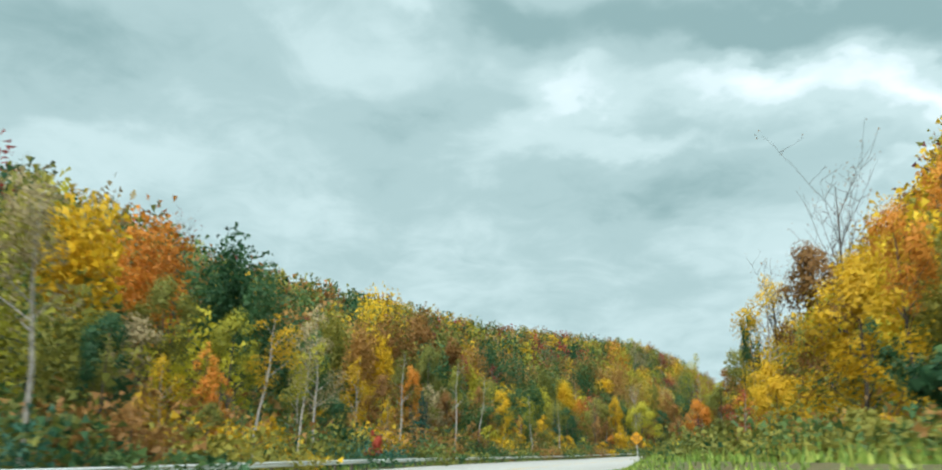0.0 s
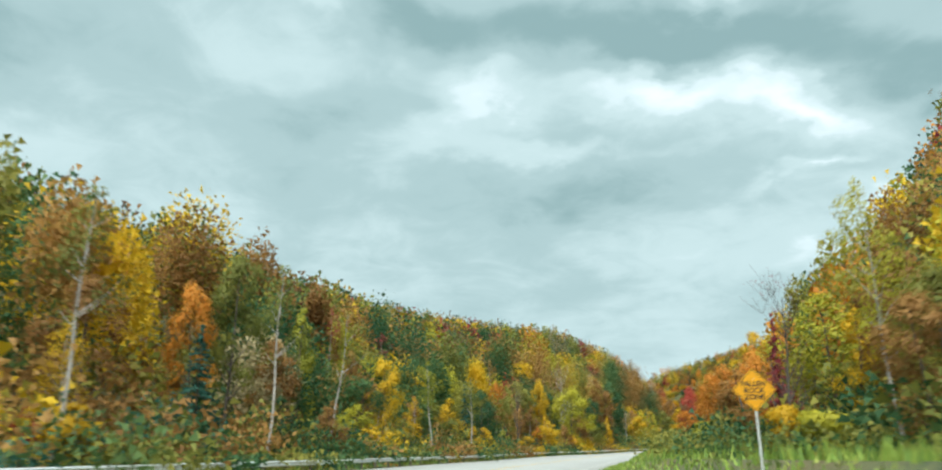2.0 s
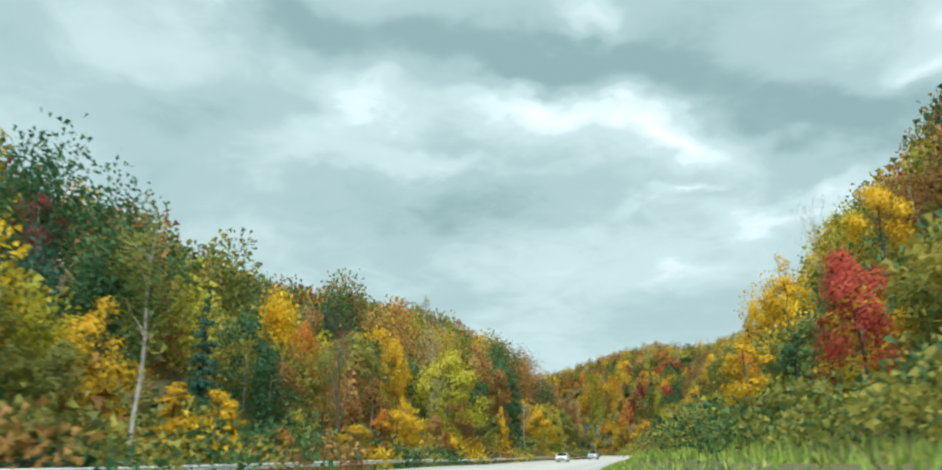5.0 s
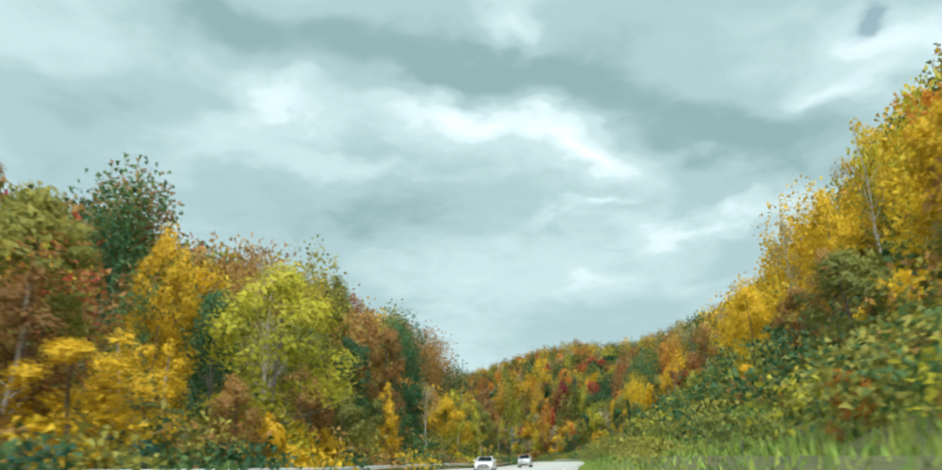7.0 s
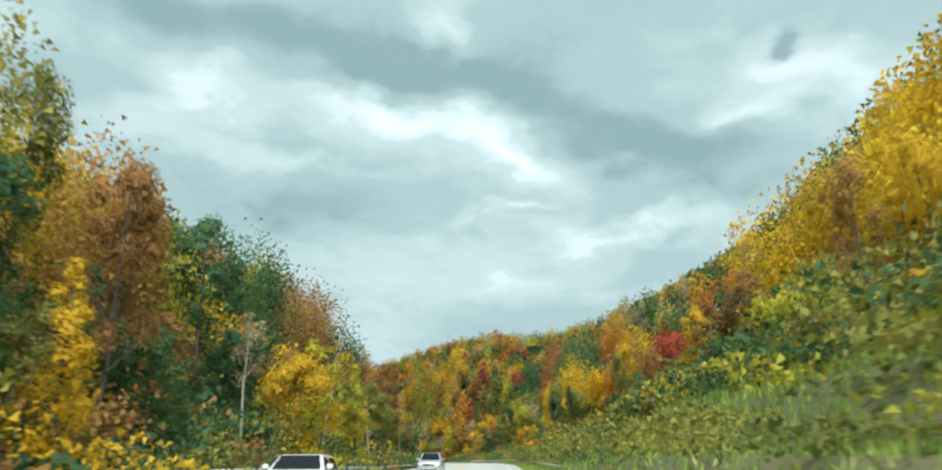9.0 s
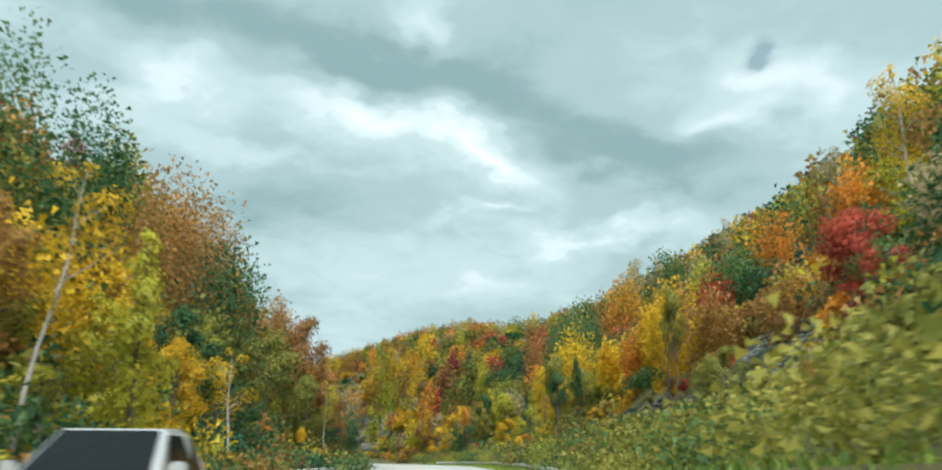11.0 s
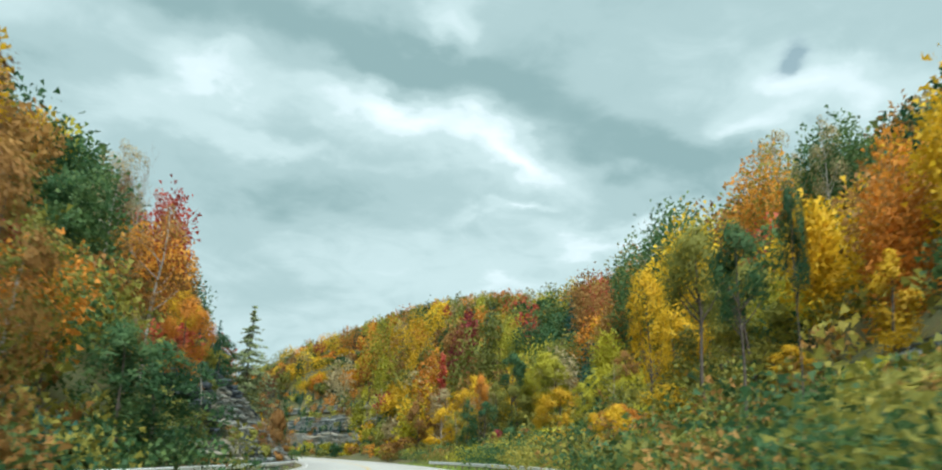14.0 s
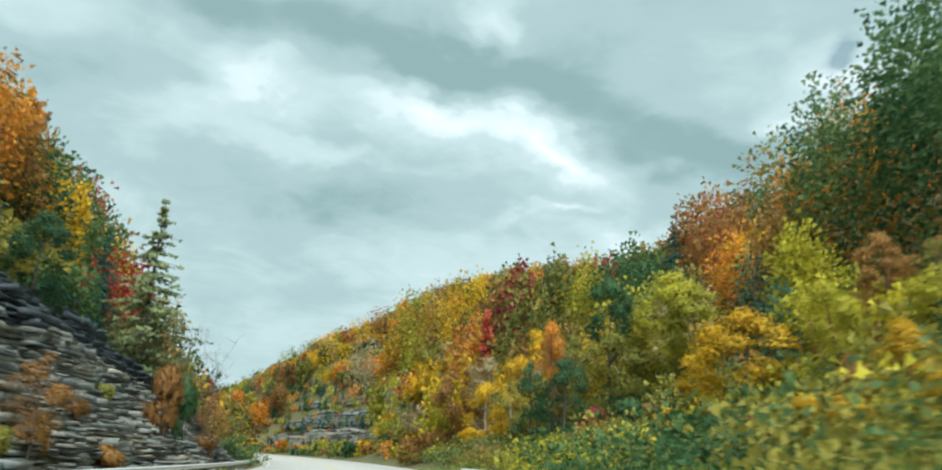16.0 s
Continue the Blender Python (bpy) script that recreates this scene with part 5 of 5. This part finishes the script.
def slab_mesh(seed):
    """A broken slab of shale, one metre each way, with chipped corners and a sloping face."""
    rng = np.random.default_rng(seed)
    bm = bmesh.new()
    bmesh.ops.create_cube(bm, size=1.0)
    bmesh.ops.subdivide_edges(bm, edges=[e for e in bm.edges if abs((e.verts[0].co - e.verts[1].co).x) > 0.5], cuts=2, use_grid_fill=True)
    for v in bm.verts:
        v.co += Vector((rng.normal() * 0.05, rng.normal() * 0.06, rng.normal() * 0.05))
    return bm_mesh("slab", bm, ROCK)


SLABS = [slab_mesh(k) for k in range(9)]


def cliff(name, side, s0, s1, foot, slope, crown, bottom, label, thick=0.5, length=2.4, parts=300, seed=1, seam=0.0, deep=2.4):
    """Courses of shale slabs laid back along a road cut. crown and bottom: heights over the road by distance along."""
    rng = np.random.default_rng(seed)
    thing = tagged(new(name), label, "rock face")
    rest_v, rest_f, rest_m, rest_n, made = [], [], [], 0, 0
    joint = s0
    while joint < s1:
        # between two upright joints the beds have their own thickness and stand forward or back
        block, proud, h = rng.uniform(3.5, 9.0) * max(length / 2.5, 1), rng.normal() * 0.22, -0.2
        while h < 20:
            t_ = thick * rng.uniform(0.35, 1.3) * (2.6 if rng.random() < 0.12 else 1.0)
            shelf = rng.normal() * 0.17 + (0.4 if rng.random() < 0.14 else 0)
            s_ = joint - rng.uniform(0, 0.8)
            while s_ < min(joint + block, s1):
                ln = length * rng.uniform(0.3, 1.5)
                mid = s_ + ln / 2
                if bottom(mid) - 0.2 <= h < crown(mid) + rng.normal() * 0.4:
                    d = side * (foot + slope * (h - bottom(mid)) + shelf + proud + rng.normal() * 0.1 + 1.2 * noise.noise((mid * 0.11, h * 0.3, seed)) - 0.3)
                    m = Matrix.Translation(Vector(spot(mid, d + side * deep * 0.375, h + t_ / 2 + float(fall(mid, d))))) @ pose(0, 0, 0, rng.normal() * 3.0, rng.normal() * 1.2, 90 - float(np.interp(mid, RS, RH)) + rng.normal() * 3) @ Matrix.Diagonal((ln * 1.04, deep, t_ * rng.uniform(0.8, 1.1), 1))
                    me = SLABS[int(rng.integers(len(SLABS)))]
                    dark = h > crown(mid) - seam * (1 + 0.5 * noise.noise((mid * 0.2, 2.0, seed)))
                    if made < parts and not dark:
                        o = under("slab", me, thing)
                        o.matrix_basis = m
                        made += 1
                    else:
                        v = np.array([m @ q.co for q in me.vertices])
                        for poly in me.polygons:
                            k = list(poly.vertices)
                            for q in range(1, len(k) - 1):
                                rest_f.append((k[0] + rest_n, k[q] + rest_n, k[q + 1] + rest_n))
                                rest_m.append(int(dark))
                        rest_v.append(v)
                        rest_n += len(v)
                s_ += ln
            h += t_
        joint += block
    if rest_v:
        tagged(under("rock_mass", mesh_from("rock_mass", np.concatenate(rest_v), rest_f, [ROCK, COAL], np.array(rest_m)), thing), kind="stuff")
    return thing


cliff("rock_cut", -1, 440, 524, 15.9, 0.85, lambda s_: float(np.interp(s_, [440, 450, 470, 486, 495, 510, 524], [5.0, 9.6, 10.8, 10.2, 8.2, 5.0, 1.4])), lambda s_: 0.0, "layered grey shale rock face with a black seam on top", 0.135, 2.4, 297, 3, 2.7)
cliff("rock_slope", 1, 352, 384, 24.6, 0.95, lambda s_: float(np.interp(s_, [352, 360, 370, 378, 384], [13, 18, 20, 15, 9.0])) + 1.5 * math.sin(s_ * 0.9), lambda s_: 6.0, "broken grey rock ledges on the steep hillside", 0.2, 1.4, 297, 4, 0.0, 1.6)
cliff("rock_ledge", 1, 384, 420, 24.6, 0.9, lambda s_: 8.0 + 0.5 * math.sin(s_ * 0.5), lambda s_: 5.6, "low grey ledge of layered rock above the verge", 0.16, 1.3, 260, 6, 0.0, 1.5)
cliff("far_rock_face", 1, 588, 748, 18.6, 0.85, lambda s_: float(np.interp(s_, [590, 640, 700, 745], [6.0, 8.2, 7.8, 5.5])) + 0.8 * math.sin(s_ * 0.21), lambda s_: 1.2, "long dark strata of shale showing through far autumn trees", 0.3, 6.0, 0, 5)
cliff("upper_rock_face", 1, 600, 738, 27.2, 0.85, lambda s_: float(np.interp(s_, [600, 640, 700, 738], [11, 14.5, 15, 12])) + 0.7 * math.sin(s_ * 0.17), lambda s_: 9.4, "upper band of dark shale among far shrubs", 0.3, 6.0, 0, 8)
cliff("high_rock_face", 1, 640, 752, 34.6, 0.85, lambda s_: float(np.interp(s_, [640, 670, 720, 752], [18.5, 20.6, 21.5, 20.5])) + 0.7 * math.sin(s_ * 0.19), lambda s_: 17.2, "short broken ledges of grey shale high on the far slope", 0.3, 6.0, 0, 9)

# bushes and saplings rooted on the rock
rng = np.random.default_rng(33)
for s_, d_, shape, colour, h in ((462, -17.6, "shrub", "olive", 1.8), (472, -18.4, "shrub", "rust", 2.4), (455, -21.5, "shrub", "olive", 2.2), (480, -19.0, "shrub", "olive", 2.0), (492, -18.5, "shrub", "rust", 2.6), (449, -18.0, "shrub", "rust", 2.0),
                                 (360, 28.0, "shrub", "gold", 2.2), (364, 31.0, "shrub", "gold", 2.4), (366, 26.0, "shrub", "lime", 2.0), (372, 28.0, "shrub", "olive", 1.8), (356, 27.0, "slim", "gold", 4.0), (390, 26.5, "shrub", "red", 2.0), (397, 27.0, "shrub", "orange", 2.0), (404, 26.0, "shrub", "olive", 1.6)):
    tree(shape, colour, s_, d_, h, where="rooted on the rock face", lift=2.3 if d_ < 0 else 1.0)
for s_, d_, shape, colour, h in ((464, -16.4, "thin", "rust", 5.8), (466, -16.8, "shrub", "rust", 3.4), (461, -16.5, "shrub", "olive", 2.8), (473, -15.9, "shrub", "rust", 2.2), (503, -16.2, "thin", "rust", 7.0), (506, -17.0, "thin", "rust", 6.4), (500, -16.5, "shrub", "rust", 3.2), (515, -19.0, "bare", "crimson", 10.5), (519, -17.5, "shrub", "green", 3.5), (523, -16.8, "conifer", "pine", 4.5)):
    tree(shape, colour, s_, d_, h, wide=1.3 if shape == "broad" else 1.0, where="below the rock face")

# ---------------------------------------------------------------- warning sign
SIGN_YELLOW = paint_material("sign_yellow", (0.85, 0.40, 0.01), 0.4)
SIGN_BLACK = paint_material("sign_black", (0.02, 0.02, 0.02), 0.5)


def diamond(bm, half, round_by, y0, y1):
    """A rounded diamond plate in the xz plane, between y0 and y1."""
    pts = []
    for k in range(4):
        w = math.pi / 2 * k
        for j in (-1, 0, 1):
            q = w + j * 0.5
            c = half - round_by * 1.414
            pts.append((math.cos(w) * c + math.cos(q) * round_by, math.sin(w) * c + math.sin(q) * round_by))
    front = [bm.verts.new((x, y0, z)) for x, z in pts]
    rear = [bm.verts.new((x, y1, z)) for x, z in pts]
    bm.faces.new(front[::-1])
    bm.faces.new(rear)
    for i in range(len(pts)):
        j = (i + 1) % len(pts)
        bm.faces.new((front[i], front[j], rear[j], rear[i]))


def rim(bm, outer, inner, y):
    ring = []
    for half in (outer, inner):
        ring.append([bm.verts.new((math.cos(math.pi / 2 * k) * half, y, math.sin(math.pi / 2 * k) * half)) for k in range(4)])
    for i in range(4):
        j = (i + 1) % 4
        bm.faces.new((ring[0][i], ring[0][j], ring[1][j], ring[1][i]))


def words(name, body, size, parent, x, y, z, mat, label):
    cu = bpy.data.curves.new(name, "FONT")
    cu.body, cu.size, cu.align_x, cu.align_y, cu.extrude, cu.offset = body, size, "CENTER", "CENTER", 0.001, 0.006
    tmp = new(name, cu)
    me = bpy.data.meshes.new_from_object(tmp.evaluated_get(bpy.context.evaluated_depsgraph_get()))
    bpy.data.objects.remove(tmp)
    me.materials.clear()
    me.materials.append(mat)
    o = under(name, me, parent, label)
    o.matrix_basis = pose(x, y, z, 90, 0, 0)
    return o


def warning_sign(s, d, centre):
    thing = tagged(new("warning_sign"), "yellow diamond fallen rock zone sign on a steel post", "road sign")
    base = on_ground(s, d)
    thing.matrix_basis = Matrix.Translation(Vector(base)) @ pose(0, 0, 0, 0, 0, -float(np.interp(s - 20, RS, RH)) - 3)
    top = float(centre)
    bm = bmesh.new()
    box_bm(bm, -0.03, 0.03, 0.005, 0.05, -0.5, top + 0.5, 0.004)
    under("post", bm_mesh("post", bm, STEEL), thing, "slim galvanised post")
    bm = bmesh.new()
    diamond(bm, 0.635, 0.05, -0.003, 0.003)
    plate = under("panel", bm_mesh("panel", bm, SIGN_YELLOW), thing, "yellow diamond panel")
    plate.location = (0, 0, top)
    bm = bmesh.new()
    rim(bm, 0.595, 0.573, -0.0045)
    under("border", bm_mesh("border", bm, SIGN_BLACK), plate, "black border line")
    for line, z in (("FALLEN", 0.16), ("ROCK", -0.03), ("ZONE", -0.22)):
        words("lettering", line, 0.21, plate, 0, -0.006, z, SIGN_BLACK, f"black capital letters reading {line}")
    for z in (0.3, -0.3):
        bm = bmesh.new()
        bmesh.ops.create_cone(bm, cap_ends=True, segments=6, radius1=0.014, radius2=0.012, depth=0.012, matrix=pose(0, -0.008, z, 90, 0, 0))
        under("bolt", bm_mesh("bolt", bm, STEEL), plate)


warning_sign(77.5, 6.9, 2.35)

# ---------------------------------------------------------------- cars on the road
CAR_WHITE, n, l, s = material("car_paint_white")
s.inputs["Base Color"].default_value, s.inputs["Roughness"].default_value, s.inputs["Coat Weight"].default_value = (0.78, 0.79, 0.79, 1), 0.3, 0.8
l.new(ramp_node(n, l, noise_node(n, l, 2.0, 4.0), [(0.3, (0.70, 0.71, 0.70)), (0.6, (0.80, 0.81, 0.81))]), s.inputs["Base Color"])
CAR_SILVER, n, l, s = material("car_paint_silver")
l.new(ramp_node(n, l, noise_node(n, l, 2.0, 4.0), [(0.3, (0.50, 0.52, 0.53)), (0.6, (0.62, 0.64, 0.65))]), s.inputs["Base Color"])
s.inputs["Metallic"].default_value, s.inputs["Roughness"].default_value, s.inputs["Coat Weight"].default_value = 0.4, 0.35, 0.8
CAR_GLASS, n, l, s = material("dark_car_glass")
s.inputs["Base Color"].default_value, s.inputs["Roughness"].default_value = (0.02, 0.025, 0.03, 1), 0.05
RUBBER = paint_material("tyre_rubber", (0.025, 0.025, 0.025), 0.85)
DARK_PLASTIC = paint_material("dark_plastic", (0.03, 0.03, 0.032), 0.6)
LAMP_CLEAR, n, l, s = material("headlamp_lens")
s.inputs["Base Color"].default_value, s.inputs["Roughness"].default_value = (0.85, 0.87, 0.88, 1), 0.08


def loft(sections, mat, name):
    """Skin through cross sections, each a list of (x, y, z); ends closed."""
    bm = bmesh.new()
    rings = [[bm.verts.new(q) for q in sec] for sec in sections]
    k = len(rings[0])
    for a, b in zip(rings, rings[1:]):
        for i in range(k):
            j = (i + 1) % k
            bm.faces.new((a[i], a[j], b[j], b[i]))
    bm.faces.new(rings[0][::-1])
    bm.faces.new(rings[-1])
    bmesh.ops.recalc_face_normals(bm, faces=bm.faces)
    bmesh.ops.bevel(bm, geom=[e for e in bm.edges if e.calc_face_angle(0) > 0.5], offset=0.025, segments=2, affect="EDGES")
    me = bm_mesh(name, bm, mat)
    for poly in me.polygons:
        poly.use_smooth = True
    return me


def ring_at(y, half, z0, z1, tuck):
    return [(-half + tuck, y, z0), (half - tuck, y, z0), (half, y, z0 + (z1 - z0) * 0.35), (half - 0.02, y, z0 + (z1 - z0) * 0.8), (half - 0.12, y, z1), (-half + 0.12, y, z1), (-half + 0.02, y, z0 + (z1 - z0) * 0.8), (-half, y, z0 + (z1 - z0) * 0.35)]


def plate_quad(name, pts, mat, thing, label="", thick=0.012):
    """A thin pane through four points, its normal outwards."""
    bm = bmesh.new()
    v = [bm.verts.new(q) for q in pts]
    f_ = bm.faces.new(v)
    bmesh.ops.solidify(bm, geom=[f_], thickness=thick)
    return under(name, bm_mesh(name, bm, mat), thing, label)


def car(label, paint, s, d, high, nose_h, bed):
    """A car whose nose points along -y of its own frame, that is towards oncoming traffic."""
    thing = tagged(new("pickup_truck" if bed else "car"), label, "car", "cars on the road")
    thing.matrix_basis = Matrix.Translation(Vector(spot(s, d, float(fall(s, d))))) @ pose(0, 0, 0, 0, 0, -float(np.interp(s, RS, RH)))
    hw = 0.92
    L0, L1 = -2.3, (2.9 if bed else 2.3)
    body = loft([ring_at(L0, hw - 0.16, 0.36, nose_h - 0.24, 0.1), ring_at(L0 + 0.12, hw - 0.05, 0.26, nose_h - 0.1, 0.08), ring_at(L0 + 0.6, hw, 0.22, nose_h - 0.02, 0.08), ring_at(-0.95, hw, 0.2, nose_h + 0.05, 0.08),
                 ring_at(0.8, hw, 0.2, nose_h + 0.07, 0.08), ring_at(L1 - 0.3, hw - 0.02, 0.24, nose_h + 0.07, 0.08), ring_at(L1, hw - 0.1, 0.38, nose_h + 0.02, 0.1)], paint, "body")
    under("body", body, thing)
    zb, zt = nose_h + 0.03, high
    back = 1.0 if bed else 1.95
    cab = [(-0.98, zb, 0.86), (-0.30, zt - 0.03, 0.66), (0.15, zt, 0.66), (back - 0.55, zt - 0.04, 0.66), (back, zb, 0.84)]
    bm = bmesh.new()
    rows_ = [[bm.verts.new((x, y, z)) for x in (-w, -w * 0.92, w * 0.92, w)] for y, z, w in cab]
    for a, b in zip(rows_, rows_[1:]):
        for i in range(3):
            bm.faces.new((a[i], a[i + 1], b[i + 1], b[i]))
    for i in (0, 3):
        bm.faces.new([r_[i] for r_ in rows_])
    bmesh.ops.recalc_face_normals(bm, faces=bm.faces)
    bmesh.ops.bevel(bm, geom=[e for e in bm.edges if e.calc_face_angle(0) > 0.5], offset=0.03, segments=2, affect="EDGES")
    under("cabin", bm_mesh("cabin", bm, paint), thing)

    def between(a, b, f_):
        return tuple(p_ + (q_ - p_) * f_ for p_, q_ in zip(a, b))

    (y0, z0, w0), (y1, z1, w1) = cab[0], cab[1]
    lo, up = between((y0, z0, w0), (y1, z1, w1), 0.08), between((y0, z0, w0), (y1, z1, w1), 0.93)
    off = 0.022
    plate_quad("windscreen", [(-lo[2] * 0.9, lo[0] - off, lo[1] + off), (lo[2] * 0.9, lo[0] - off, lo[1] + off), (up[2] * 0.9, up[0] - off, up[1] + off), (-up[2] * 0.9, up[0] - off, up[1] + off)], CAR_GLASS, thing, "dark windscreen glass")
    for sx in (-1, 1):
        for ya, yb in ((-0.5, 0.25), (0.33, back - 0.5)):
            xl, xu = sx * 0.862, sx * 0.705
            plate_quad("side_window", [(xl, ya - 0.14, zb + 0.05), (xl, yb + 0.1, zb + 0.05), (xu, yb - 0.12, zt - 0.1), (xu, ya + 0.14, zt - 0.1)], CAR_GLASS, thing, "dark side window")
        plate_quad("headlamp", [(sx * 0.82, L0 + 0.08, nose_h - 0.2), (sx * 0.48, L0 + 0.02, nose_h - 0.22), (sx * 0.48, L0 + 0.03, nose_h - 0.36), (sx * 0.82, L0 + 0.09, nose_h - 0.33)], LAMP_CLEAR, thing, "clear headlamp", 0.05)
        bm = bmesh.new()
        box_bm(bm, sx * 1.0 - 0.1, sx * 1.0 + 0.1, -0.78, -0.66, nose_h + 0.08, nose_h + 0.24, 0.03)
        under("mirror", bm_mesh("mirror", bm, paint), thing, "door mirror")
        for wy in (-1.42, L1 - 0.95):
            bm = bmesh.new()
            bmesh.ops.create_cone(bm, cap_ends=True, segments=20, radius1=0.34, radius2=0.34, depth=0.22, matrix=pose(sx * 0.82, wy, 0.34, 0, 90, 0))
            bmesh.ops.bevel(bm, geom=[e for e in bm.edges if e.calc_face_angle(0) > 1.0], offset=0.03, segments=2, affect="EDGES")
            wheel = under("wheel", bm_mesh("tyre", bm, RUBBER), thing, "black rubber tyre")
            bm = bmesh.new()
            bmesh.ops.create_cone(bm, cap_ends=True, segments=16, radius1=0.21, radius2=0.19, depth=0.02, matrix=pose(sx * 0.935, wy, 0.34, 0, 90, 0))
            under("rim", bm_mesh("rim", bm, STEEL), wheel, "silver wheel rim")
    bm = bmesh.new()
    box_bm(bm, -0.46, 0.46, L0 - 0.02, L0 + 0.06, nose_h - 0.36, nose_h - 0.22, 0.015)
    under("grille", bm_mesh("grille", bm, DARK_PLASTIC), thing, "dark front grille")
    bm = bmesh.new()
    box_bm(bm, -0.6, 0.6, L0 - 0.015, L0 + 0.08, 0.36, 0.5, 0.015)
    under("air_intake", bm_mesh("air_intake", bm, DARK_PLASTIC), thing, "black lower air intake")
    if bed:
        bm = bmesh.new()
        box_bm(bm, -0.75, 0.75, 1.1, L1 - 0.15, nose_h + 0.075, nose_h + 0.09, 0.0)
        under("bed_cover", bm_mesh("bed_cover", bm, DARK_PLASTIC), thing, "dark load bed cover")
    return thing


car("white car in the oncoming lane of the road", CAR_WHITE, 268, -5.6, 1.46, 0.92, False)
car("silver pickup truck in the opposite lane", CAR_SILVER, 306, -4.5, 1.78, 1.12, True)
